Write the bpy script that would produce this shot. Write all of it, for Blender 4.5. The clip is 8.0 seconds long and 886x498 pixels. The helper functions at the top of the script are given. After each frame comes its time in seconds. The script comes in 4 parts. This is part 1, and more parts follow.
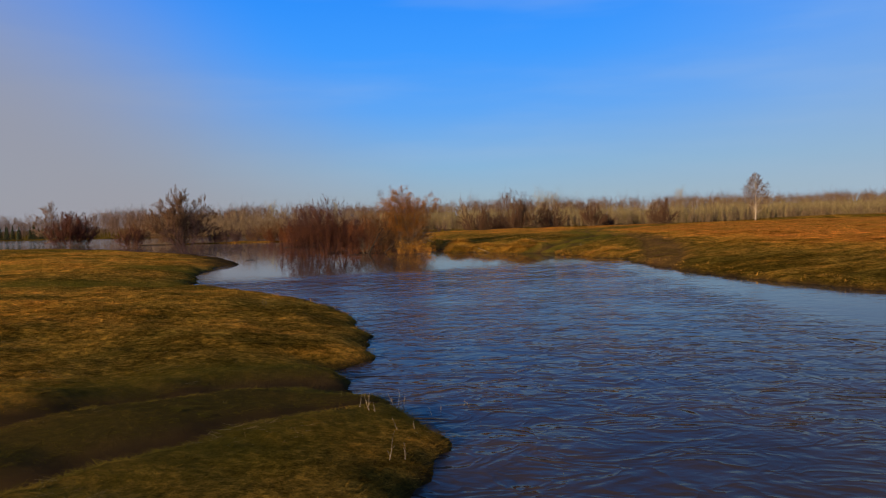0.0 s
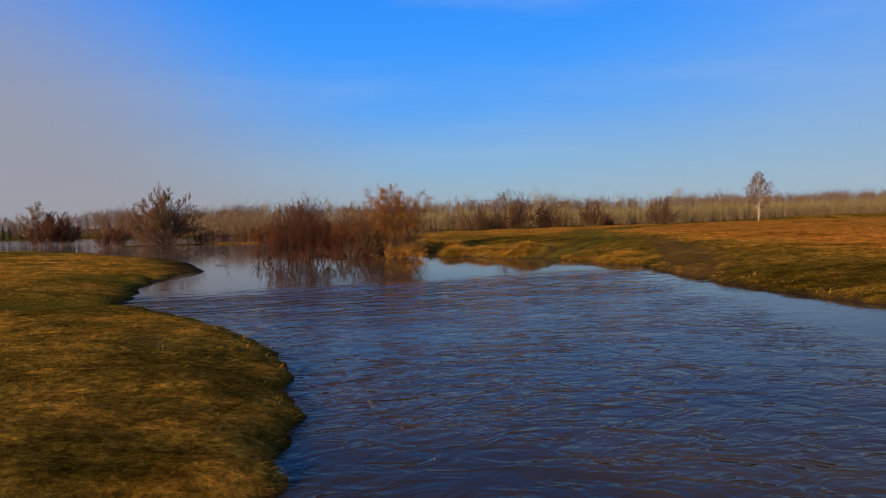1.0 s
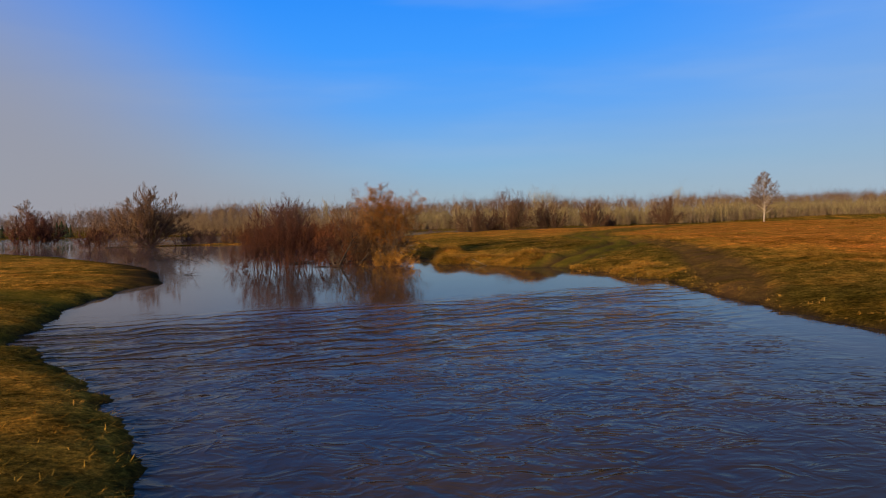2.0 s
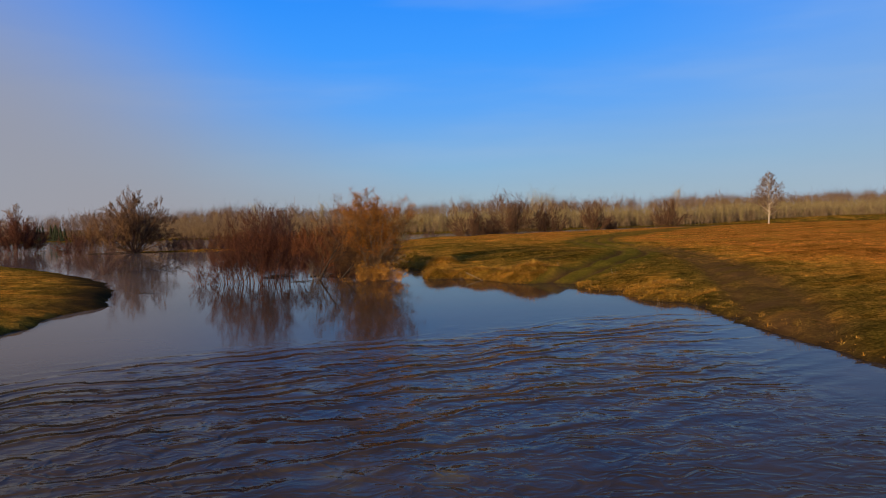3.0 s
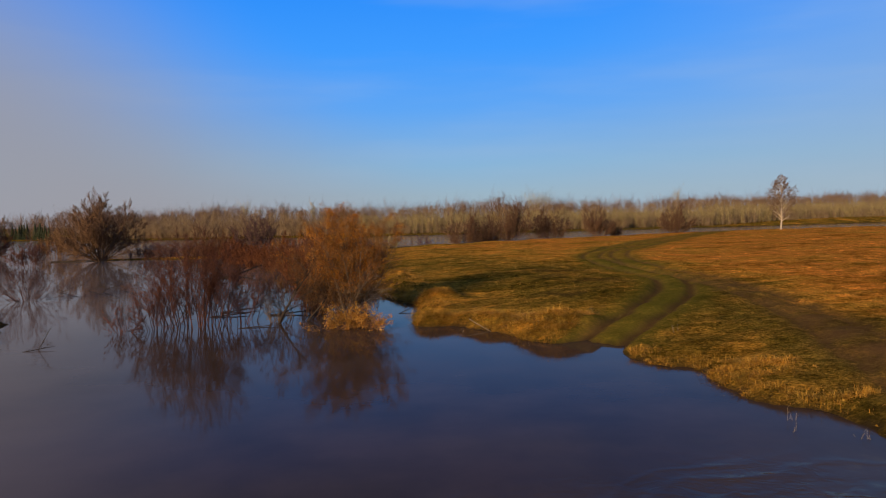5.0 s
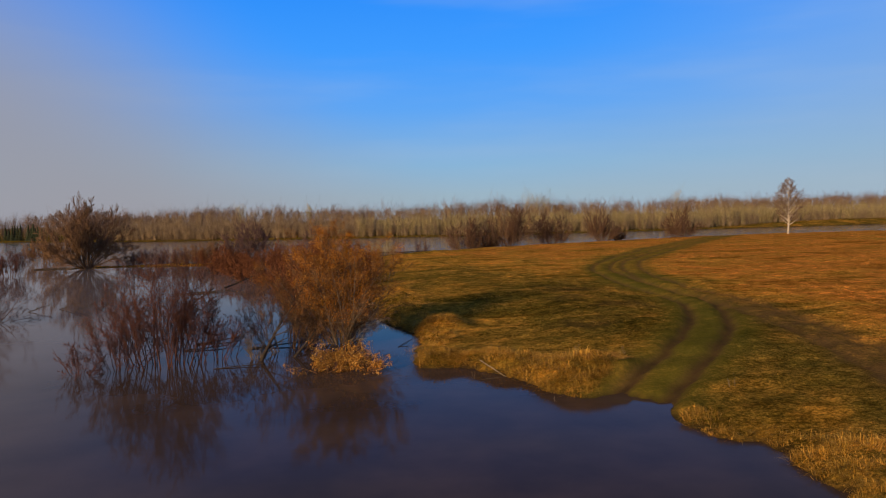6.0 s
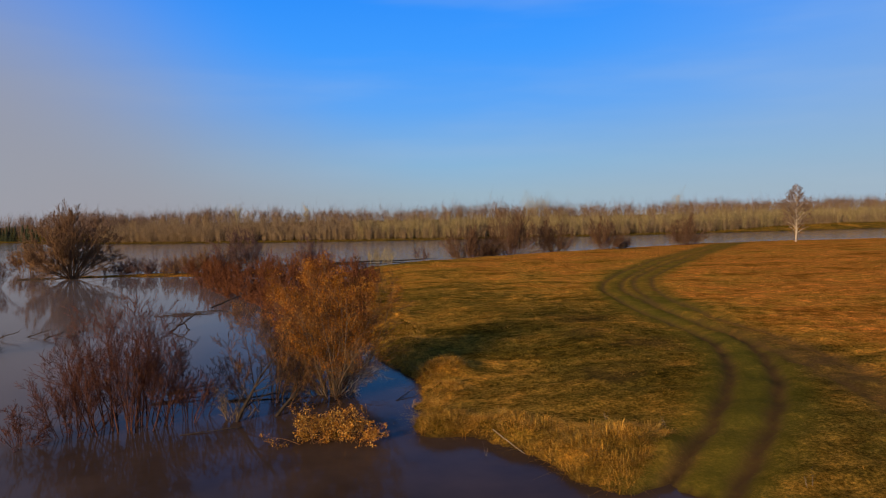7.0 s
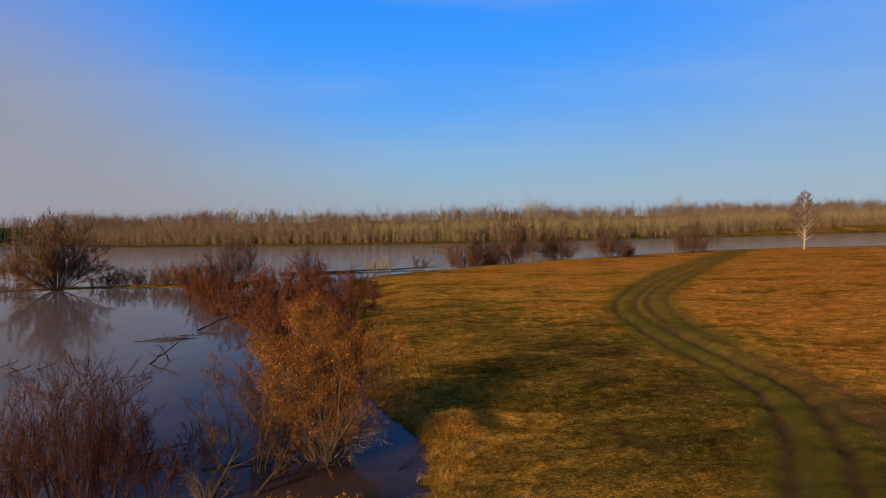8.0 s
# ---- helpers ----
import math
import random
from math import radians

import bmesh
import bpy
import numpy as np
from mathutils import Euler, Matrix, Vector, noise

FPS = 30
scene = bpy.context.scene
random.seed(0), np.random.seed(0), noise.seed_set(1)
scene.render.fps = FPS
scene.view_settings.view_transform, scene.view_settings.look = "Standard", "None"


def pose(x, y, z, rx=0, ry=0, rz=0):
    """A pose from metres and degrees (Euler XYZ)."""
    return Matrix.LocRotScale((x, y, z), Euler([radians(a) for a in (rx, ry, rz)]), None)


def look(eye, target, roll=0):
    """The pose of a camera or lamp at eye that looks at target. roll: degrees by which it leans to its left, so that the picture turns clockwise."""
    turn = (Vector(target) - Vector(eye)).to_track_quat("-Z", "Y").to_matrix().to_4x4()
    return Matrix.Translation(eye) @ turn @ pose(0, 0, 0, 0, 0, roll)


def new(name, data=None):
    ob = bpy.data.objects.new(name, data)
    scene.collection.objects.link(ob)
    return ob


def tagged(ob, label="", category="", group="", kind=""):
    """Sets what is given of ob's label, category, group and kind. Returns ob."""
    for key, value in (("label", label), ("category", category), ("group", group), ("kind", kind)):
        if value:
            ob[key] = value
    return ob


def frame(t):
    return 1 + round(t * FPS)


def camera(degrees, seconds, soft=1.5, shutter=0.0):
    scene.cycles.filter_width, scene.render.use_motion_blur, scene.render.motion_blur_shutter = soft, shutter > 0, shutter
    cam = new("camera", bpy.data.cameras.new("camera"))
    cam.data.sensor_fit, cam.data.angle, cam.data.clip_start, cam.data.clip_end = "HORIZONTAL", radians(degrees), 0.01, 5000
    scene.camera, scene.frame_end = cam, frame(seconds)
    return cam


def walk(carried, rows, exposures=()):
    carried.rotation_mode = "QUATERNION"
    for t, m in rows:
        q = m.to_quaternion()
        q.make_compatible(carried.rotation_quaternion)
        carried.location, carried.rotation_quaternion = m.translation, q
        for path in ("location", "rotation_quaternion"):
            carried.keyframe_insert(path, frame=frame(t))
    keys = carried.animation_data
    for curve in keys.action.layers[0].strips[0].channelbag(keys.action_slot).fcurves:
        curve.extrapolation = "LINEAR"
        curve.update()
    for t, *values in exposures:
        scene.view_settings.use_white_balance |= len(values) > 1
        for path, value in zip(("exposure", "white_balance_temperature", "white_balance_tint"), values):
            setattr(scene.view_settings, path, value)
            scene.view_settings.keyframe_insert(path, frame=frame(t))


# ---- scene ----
cam = camera(62.0, 8.0, 1.15)
PATH = [
    (0, (-0.473, 4.441, 2.011), (-0.46, 6.44, 1.952), -1.5),
    (0.5, (-0.373, 7.235, 2.064), (-0.353, 9.234, 2.005), -1.6),
    (1, (-0.215, 9.814, 2.136), (-0.191, 11.813, 2.076), -1.5),
    (1.5, (-0.11, 12.445, 2.3), (-0.081, 14.444, 2.236), -1.3),
    (3, (0.611, 19.729, 2.954), (0.645, 21.728, 2.895), -1.6),
    (3.5, (0.759, 22.273, 3.299), (0.795, 24.272, 3.239), -1.6),
    (4, (0.799, 24.891, 3.681), (0.841, 26.889, 3.62), -1.5),
    (4.5, (0.818, 27.43, 4.033), (0.864, 29.429, 3.97), -1.4),
    (6, (0.533, 34.213, 5.363), (0.591, 36.211, 5.298), -1.3),
    (6.5, (0.508, 36.324, 6.061), (0.568, 38.322, 5.996), -1.3),
    (7, (0.426, 38.409, 6.769), (0.489, 40.407, 6.704), -1.1),
    (7.5, (0.291, 40.481, 7.449), (0.357, 42.479, 7.385), -1.0),
    (8, (0.184, 42.554, 8.11), (0.253, 44.552, 8.046), -1.0),
]
walk(cam, [(t, look(eye, target, roll)) for t, eye, target, roll in PATH], [(0, 0.25), (8, 0.25)])

# ---- light ----
SUN_FROM = Vector((-0.57, -0.82, 0.0)).normalized()
SUN_ELEV = radians(13.5)
world = bpy.data.worlds.new("sky")
scene.world = world
world.use_nodes = True
wn, wl = world.node_tree.nodes, world.node_tree.links
wn.clear()


def wnode(kind, **kw):
    n = wn.new(kind)
    for k, v in kw.items():
        n.inputs[k].default_value = v
    return n


w_out = wn.new("ShaderNodeOutputWorld")
w_bg = wn.new("ShaderNodeBackground")
sky = wn.new("ShaderNodeTexSky")
sky.sky_type, sky.sun_disc = "NISHITA", False
sky.sun_elevation = SUN_ELEV
sky.sun_rotation = math.atan2(SUN_FROM.x, SUN_FROM.y)
sky.air_density, sky.dust_density, sky.ozone_density = 1.0, 0.6, 2.0
coord = wn.new("ShaderNodeTexCoord")
split = wn.new("ShaderNodeSeparateXYZ")
wl.new(coord.outputs["Generated"], split.inputs[0])
# clear spring sky: pale at the horizon, deep blue higher up
climb = wn.new("ShaderNodeValToRGB")
SKY_STEPS = [(0.0, (0.33, 0.42, 0.50)), (0.04, (0.31, 0.44, 0.55)), (0.08, (0.23, 0.44, 0.68)), (0.155, (0.10, 0.37, 0.91)), (0.23, (0.04, 0.32, 1.0)),
             (0.30, (0.02, 0.27, 0.98)), (0.42, (0.022, 0.19, 0.66)), (0.60, (0.03, 0.125, 0.40)), (1.0, (0.03, 0.085, 0.27))]
while len(climb.color_ramp.elements) < len(SKY_STEPS):
    climb.color_ramp.elements.new(0.5)
for e, (at, c) in zip(climb.color_ramp.elements, SKY_STEPS):
    e.position, e.color = at, (*c, 1)
wl.new(split.outputs["Z"], climb.inputs[0])
# thin warm-grey haze on the sun's side
lean = wn.new("ShaderNodeMath")
lean.operation = "MULTIPLY_ADD"
lean.inputs[1].default_value = -1.4
wl.new(split.outputs["Z"], lean.inputs[0])
neg = wn.new("ShaderNodeMath")
neg.operation = "MULTIPLY"
neg.inputs[1].default_value = -1.0
wl.new(split.outputs["X"], neg.inputs[0])
wl.new(neg.outputs[0], lean.inputs[2])
wisp = wnode("ShaderNodeTexNoise", Scale=2.2, Detail=3.0, Roughness=0.5)
wl.new(coord.outputs["Generated"], wisp.inputs["Vector"])
drift = wn.new("ShaderNodeMath")
drift.operation = "MULTIPLY_ADD"
drift.inputs[1].default_value = 0.16
wl.new(wisp.outputs["Fac"], drift.inputs[0])
wl.new(lean.outputs[0], drift.inputs[2])
veil = wn.new("ShaderNodeMapRange")
veil.interpolation_type = "SMOOTHSTEP"
veil.inputs["From Min"].default_value, veil.inputs["From Max"].default_value = -0.12, 0.44
veil.inputs["To Max"].default_value = 0.93
wl.new(drift.outputs[0], veil.inputs["Value"])
hazed = wn.new("ShaderNodeMix")
hazed.data_type = "RGBA"
hazed.inputs[7].default_value = (0.315, 0.31, 0.36, 1)
wl.new(veil.outputs[0], hazed.inputs[0])
east = wn.new("ShaderNodeMath")
east.operation = "MULTIPLY_ADD"
east.inputs[1].default_value = -0.8
wl.new(split.outputs["Z"], east.inputs[0])
wl.new(split.outputs["X"], east.inputs[2])
thin_veil = wn.new("ShaderNodeMapRange")
thin_veil.interpolation_type = "SMOOTHSTEP"
thin_veil.inputs["From Min"].default_value, thin_veil.inputs["From Max"].default_value = -0.05, 0.65
thin_veil.inputs["To Max"].default_value = 0.55
wl.new(east.outputs[0], thin_veil.inputs["Value"])
pale = wn.new("ShaderNodeMix")
pale.data_type = "RGBA"
pale.inputs[7].default_value = (0.33, 0.43, 0.56, 1)
wl.new(thin_veil.outputs[0], pale.inputs[0])
wl.new(climb.outputs[0], pale.inputs[6])
air = wn.new("ShaderNodeMix")
air.data_type = "RGBA"
air.inputs[0].default_value = 0.94
dim = wn.new("ShaderNodeMix")
dim.data_type, dim.blend_type = "RGBA", "MULTIPLY"
dim.inputs[0].default_value = 1.0
dim.inputs[7].default_value = (0.09, 0.09, 0.09, 1)
wl.new(sky.outputs[0], dim.inputs[6])
wl.new(dim.outputs[2], air.inputs[6])
# faint high streaks
comb = wn.new("ShaderNodeMapping")
comb.inputs["Rotation"].default_value = (0, radians(-14), 0)
comb.inputs["Scale"].default_value = (1.0, 1.0, 7.0)
wl.new(coord.outputs["Generated"], comb.inputs["Vector"])
streak = wnode("ShaderNodeTexNoise", Scale=2.1, Detail=4.0, Roughness=0.5)
wl.new(comb.outputs[0], streak.inputs["Vector"])
faint = wn.new("ShaderNodeMapRange")
faint.interpolation_type = "SMOOTHSTEP"
faint.inputs["From Min"].default_value, faint.inputs["From Max"].default_value, faint.inputs["To Max"].default_value = 0.45, 0.75, 0.20
wl.new(streak.outputs["Fac"], faint.inputs["Value"])
cirrus = wn.new("ShaderNodeMix")
cirrus.data_type = "RGBA"
cirrus.inputs[7].default_value = (0.42, 0.52, 0.66, 1)
wl.new(faint.outputs[0], cirrus.inputs[0])
wl.new(pale.outputs[2], cirrus.inputs[6])
wl.new(cirrus.outputs[2], hazed.inputs[6])
wl.new(hazed.outputs[2], air.inputs[7])
wl.new(air.outputs[2], w_bg.inputs[0])
w_bg.inputs[1].default_value = 0.86
wl.new(w_bg.outputs[0], w_out.inputs[0])

sun = new("sun", bpy.data.lights.new("sun", "SUN"))
sun.data.energy, sun.data.angle, sun.data.color = 4.8, radians(11.0), (1.0, 0.76, 0.47)
sun.matrix_world = look(SUN_FROM * 300 + Vector((0, 0, 300 * math.tan(SUN_ELEV))), (0, 0, 0))


# ---- materials ----
def material(name, rough=0.9, spec=0.3):
    m = bpy.data.materials.new(name)
    m.use_nodes = True
    b = m.node_tree.nodes["Principled BSDF"]
    b.inputs["Roughness"].default_value = rough
    b.inputs["Specular IOR Level"].default_value = spec
    return m, m.node_tree.nodes, m.node_tree.links, b


def ramp(nodes, steps):
    r = nodes.new("ShaderNodeValToRGB")
    while len(r.color_ramp.elements) < len(steps):
        r.color_ramp.elements.new(0.5)
    for e, (at, c) in zip(r.color_ramp.elements, steps):
        e.position, e.color = at, (*c, 1)
    return r


def noise_tex(nodes, links, scale, detail=4, rough=0.6, vector=None):
    n = nodes.new("ShaderNodeTexNoise")
    n.inputs["Scale"].default_value, n.inputs["Detail"].default_value, n.inputs["Roughness"].default_value = scale, detail, rough
    if vector is not None:
        links.new(vector, n.inputs["Vector"])
    return n


def math_node(nodes, links, op, a, b=None, c=None):
    n = nodes.new("ShaderNodeMath")
    n.operation = op
    for i, v in enumerate((a, b, c)):
        if v is None:
            continue
        if isinstance(v, (int, float)):
            n.inputs[i].default_value = v
        else:
            links.new(v, n.inputs[i])
    return n.outputs[0]


def blend(nodes, links, fac, a, b, mode="MIX"):
    n = nodes.new("ShaderNodeMix")
    n.data_type, n.blend_type = "RGBA", mode
    for i, v in ((0, fac), (6, a), (7, b)):
        if isinstance(v, (int, float)):
            n.inputs[i].default_value = v
        elif isinstance(v, tuple):
            n.inputs[i].default_value = (*v, 1)
        else:
            links.new(v, n.inputs[i])
    return n.outputs[2]


def sward_colour(n, l, pos):
    """The meadow's colour: patches of green, olive, straw and russet, by how parched it is."""
    big = noise_tex(n, l, 0.055, 4, 0.6, pos)
    mid = noise_tex(n, l, 1.5, 8, 0.8, pos)
    dry = n.new("ShaderNodeAttribute")
    dry.attribute_name = "dry"
    fac = math_node(n, l, "MULTIPLY_ADD", big.outputs["Fac"], 0.9, -0.15)
    mottle = noise_tex(n, l, 0.33, 5, 0.7, pos)
    fac = math_node(n, l, "MULTIPLY_ADD", mottle.outputs["Fac"], 0.95, math_node(n, l, "ADD", fac, -0.475))
    fac = math_node(n, l, "MULTIPLY_ADD", dry.outputs["Fac"], 0.45, fac)
    patches = ramp(n, [(0.28, GREENISH), (0.44, OLIVE), (0.56, STRAW), (0.80, RUSSET)])
    l.new(fac, patches.inputs[0])
    worn = ramp(n, [(0.36, (0.28, 0.28, 0.26)), (0.5, (0.85, 0.85, 0.85)), (0.62, (1.75, 1.65, 1.5))])
    l.new(mid.outputs["Fac"], worn.inputs[0])
    c = blend(n, l, 0.85, patches.outputs[0], worn.outputs[0], "MULTIPLY")
    # darker patches of wet old grass, streaked by the floods
    lie = n.new("ShaderNodeMapping")
    lie.inputs["Scale"].default_value = (0.75, 1.25, 1.0)
    l.new(pos, lie.inputs["Vector"])
    old = noise_tex(n, l, 0.19, 6, 0.62, lie.outputs[0])
    old.inputs["Distortion"].default_value = 0.8
    wet = ramp(n, [(0.36, (0.42, 0.46, 0.42)), (0.47, (0.86, 0.88, 0.86)), (0.60, (1.10, 1.08, 1.06))])
    l.new(old.outputs["Fac"], wet.inputs[0])
    c = blend(n, l, 0.9, c, wet.outputs[0], "MULTIPLY")
    return c, mid


def ground_material():
    m, n, l, b = material("turf", 1.0, 0.0)
    pos = n.new("ShaderNodeTexCoord").outputs["Object"]
    c, mid = sward_colour(n, l, pos)
    fine = noise_tex(n, l, 9.0, 7, 0.85, pos)
    grain = ramp(n, [(0.36, (0.15, 0.14, 0.13)), (0.5, (0.90, 0.90, 0.90)), (0.64, (2.6, 2.4, 2.0))])
    l.new(fine.outputs["Fac"], grain.inputs[0])
    c = blend(n, l, 0.9, c, grain.outputs[0], "MULTIPLY")
    for name, colour, power in (("green", TRACK_GREEN, 0.9), ("soil", SOIL, 0.95), ("mud", MUD, 1.0)):
        a = n.new("ShaderNodeAttribute")
        a.attribute_name = name
        speck = math_node(n, l, "MULTIPLY_ADD", fine.outputs["Fac"], 1.0, 0.45)
        f = math_node(n, l, "MULTIPLY", a.outputs["Fac"], speck)
        f = math_node(n, l, "MULTIPLY", f, power)
        f.node.use_clamp = True
        c = blend(n, l, f, c, colour)
    l.new(c, b.inputs["Base Color"])
    bump = n.new("ShaderNodeBump")
    bump.inputs["Distance"].default_value, bump.inputs["Strength"].default_value = 0.09, 0.9
    l.new(fine.outputs["Fac"], bump.inputs["Height"])
    l.new(bump.outputs[0], b.inputs["Normal"])
    return m


def turf_blade_material():
    m, n, l, b = material("turf_blade", 0.9, 0.0)
    pos = n.new("ShaderNodeTexCoord").outputs["Object"]
    c, mid = sward_colour(n, l, pos)
    geo = n.new("ShaderNodeNewGeometry")
    r = ramp(n, [(0.0, (0.34, 0.36, 0.34)), (0.5, (0.85, 0.85, 0.85)), (0.85, (1.25, 1.22, 1.2)), (1.0, (1.7, 1.7, 1.8))])
    l.new(geo.outputs["Random Per Island"], r.inputs[0])
    c = blend(n, l, 1.0, c, r.outputs[0], "MULTIPLY")
    a = n.new("ShaderNodeAttribute")
    a.attribute_name = "green"
    l.new(blend(n, l, a.outputs["Fac"], c, TRACK_GREEN), b.inputs["Base Color"])
    return m


GREENISH, OLIVE, STRAW, RUSSET = (0.15, 0.094, 0.015), (0.25, 0.134, 0.020), (0.46, 0.208, 0.027), (0.57, 0.198, 0.028)
TRACK_GREEN, SOIL, MUD = (0.13, 0.104, 0.014), (0.130, 0.066, 0.025), (0.035, 0.022, 0.012)


def blade_material(name, tones):
    m, n, l, b = material(name, 0.85, 0.03)
    geo = n.new("ShaderNodeNewGeometry")
    r = ramp(n, tones)
    l.new(geo.outputs["Random Per Island"], r.inputs[0])
    pos = n.new("ShaderNodeTexCoord").outputs["Object"]
    big = noise_tex(n, l, 0.9, 5, 0.65, pos)
    t = ramp(n, [(0.34, (0.36, 0.42, 0.36)), (0.5, (0.85, 0.85, 0.8)), (0.66, (1.32, 1.24, 1.1))])
    l.new(big.outputs["Fac"], t.inputs[0])
    l.new(blend(n, l, 1.0, r.outputs[0], t.outputs[0], "MULTIPLY"), b.inputs["Base Color"])
    return m


def bark_material(name, dark, light, scale=6.0):
    m, n, l, b = material(name, 0.9, 0.03)
    pos = n.new("ShaderNodeTexCoord").outputs["Object"]
    t = noise_tex(n, l, scale, 5, 0.65, pos)
    r = ramp(n, [(0.32, dark), (0.68, light)])
    l.new(t.outputs["Fac"], r.inputs[0])
    geo = n.new("ShaderNodeNewGeometry")
    v = ramp(n, [(0.0, (0.65, 0.65, 0.65)), (1.0, (1.3, 1.25, 1.2))])
    l.new(geo.outputs["Random Per Island"], v.inputs[0])
    l.new(blend(n, l, 1.0, r.outputs[0], v.outputs[0], "MULTIPLY"), b.inputs["Base Color"])
    return m


def water_material():
    m, n, l, b = material("river_water", 0.05, 0.04)
    b.inputs["IOR"].default_value = 1.333
    pos = n.new("ShaderNodeTexCoord").outputs["Object"]
    xyz = n.new("ShaderNodeSeparateXYZ")
    l.new(pos, xyz.inputs[0])
    silt = noise_tex(n, l, 0.35, 4, 0.6, pos)
    tone = ramp(n, [(0.35, (0.046, 0.027, 0.017)), (0.65, (0.072, 0.042, 0.026))])
    l.new(silt.outputs["Fac"], tone.inputs[0])
    # base colour grows paler with distance, from y 160 to 215
    far_paler = n.new("ShaderNodeMapRange")
    far_paler.inputs["From Min"].default_value, far_paler.inputs["From Max"].default_value = 160.0, 215.0
    l.new(xyz.outputs["Y"], far_paler.inputs["Value"])
    # where the current runs over the ford the water is ruffled, beyond it lies calm
    wob = noise_tex(n, l, 0.16, 3, 0.5, pos)
    edge = math_node(n, l, "MULTIPLY_ADD", xyz.outputs["X"], 0.42, 43.5)
    edge = math_node(n, l, "MULTIPLY_ADD", wob.outputs["Fac"], -9.0, edge)
    gap = math_node(n, l, "SUBTRACT", edge, xyz.outputs["Y"])
    near = n.new("ShaderNodeMapRange")
    near.interpolation_type = "SMOOTHSTEP"
    near.inputs["From Min"].default_value, near.inputs["From Max"].default_value = -4.0, 5.0
    l.new(gap, near.inputs["Value"])
    # hazy sky's reflection painted as paler base colour, calm water beside the flooded spit
    sky_sheen = n.new("ShaderNodeMapRange")
    sky_sheen.interpolation_type = "SMOOTHSTEP"
    sky_sheen.inputs["From Min"].default_value, sky_sheen.inputs["From Max"].default_value = -2.0, -12.0
    along = math_node(n, l, "MULTIPLY", math_node(n, l, "MINIMUM", math_node(n, l, "SUBTRACT", xyz.outputs["Y"], 45.0), 15.0), 0.45)
    along = math_node(n, l, "ADD", xyz.outputs["X"], along)
    l.new(math_node(n, l, "MULTIPLY_ADD", wob.outputs["Fac"], 5.0, math_node(n, l, "ADD", along, -2.5)), sky_sheen.inputs["Value"])
    calm = math_node(n, l, "MULTIPLY", sky_sheen.outputs[0], math_node(n, l, "SUBTRACT", 1.0, near.outputs[0]))
    murk = blend(n, l, calm, tone.outputs[0], (0.150, 0.108, 0.085))
    stirred = ramp(n, [(0.35, (0.036, 0.026, 0.023)), (0.65, (0.066, 0.047, 0.039))])
    l.new(silt.outputs["Fac"], stirred.inputs[0])
    # over the shallow ford the brown bed shows through
    bed = ramp(n, [(0.35, (0.040, 0.027, 0.020)), (0.62, (0.068, 0.047, 0.033)), (0.72, (0.120, 0.090, 0.040))])
    l.new(noise_tex(n, l, 0.55, 4, 0.6, pos).outputs["Fac"], bed.inputs[0])
    ford = n.new("ShaderNodeMapRange")
    ford.interpolation_type = "SMOOTHSTEP"
    ford.inputs["From Min"].default_value, ford.inputs["From Max"].default_value = 19.0, 31.0
    l.new(xyz.outputs["Y"], ford.inputs["Value"])
    murk = blend(n, l, near.outputs[0], murk, blend(n, l, ford.outputs[0], stirred.outputs[0], bed.outputs[0]))
    l.new(blend(n, l, far_paler.outputs[0], murk, (0.27, 0.215, 0.18)), b.inputs["Base Color"])
    # the moving water is a little more mirror-like than the calm
    l.new(math_node(n, l, "MULTIPLY_ADD", near.outputs[0], 0.02, 0.03), b.inputs["Specular IOR Level"])
    far = n.new("ShaderNodeMapRange")
    far.inputs["From Min"].default_value, far.inputs["From Max"].default_value = 150.0, 230.0
    far.inputs["To Max"].default_value = 0.28
    l.new(xyz.outputs["Y"], far.inputs["Value"])
    patch = noise_tex(n, l, 0.35, 3, 0.55, pos)
    lull = n.new("ShaderNodeMapRange")
    lull.inputs["From Min"].default_value, lull.inputs["From Max"].default_value = 0.32, 0.62
    lull.inputs["To Min"].default_value = 0.35
    l.new(patch.outputs["Fac"], lull.inputs["Value"])
    lee = n.new("ShaderNodeMapRange")
    lee.interpolation_type = "SMOOTHSTEP"
    lee.inputs["From Min"].default_value, lee.inputs["From Max"].default_value = 8.6, 5.4
    lee.inputs["To Min"].default_value = 0.10
    l.new(math_node(n, l, "MULTIPLY_ADD", wob.outputs["Fac"], 3.0, math_node(n, l, "ADD", xyz.outputs["X"], -1.5)), lee.inputs["Value"])
    ruffle = math_node(n, l, "MULTIPLY", near.outputs[0], lull.outputs[0])
    ruffle = math_node(n, l, "MULTIPLY", ruffle, lee.outputs[0])
    ruffle = math_node(n, l, "MAXIMUM", ruffle, far.outputs[0])
    ruffle = math_node(n, l, "MAXIMUM", ruffle, 0.012)
    turn = n.new("ShaderNodeMapping")
    turn.inputs["Rotation"].default_value = (0, 0, radians(-18))
    turn.inputs["Scale"].default_value = (0.95, 1.30, 1.0)
    l.new(pos, turn.inputs["Vector"])
    w1 = noise_tex(n, l, 0.8, 2, 0.45, turn.outputs[0])
    w1.inputs["Distortion"].default_value = 0.9
    w2 = noise_tex(n, l, 1.7, 2, 0.45, turn.outputs[0])
    w2.inputs["Distortion"].default_value = 1.1
    h = math_node(n, l, "MULTIPLY", w1.outputs["Fac"], 0.06)
    for w, high in ((w2, 0.036), (noise_tex(n, l, 4.2, 2, 0.5, turn.outputs[0]), 0.007)):
        # sharp little crests
        ridge = math_node(n, l, "ABSOLUTE", math_node(n, l, "SUBTRACT", w.outputs["Fac"], 0.5))
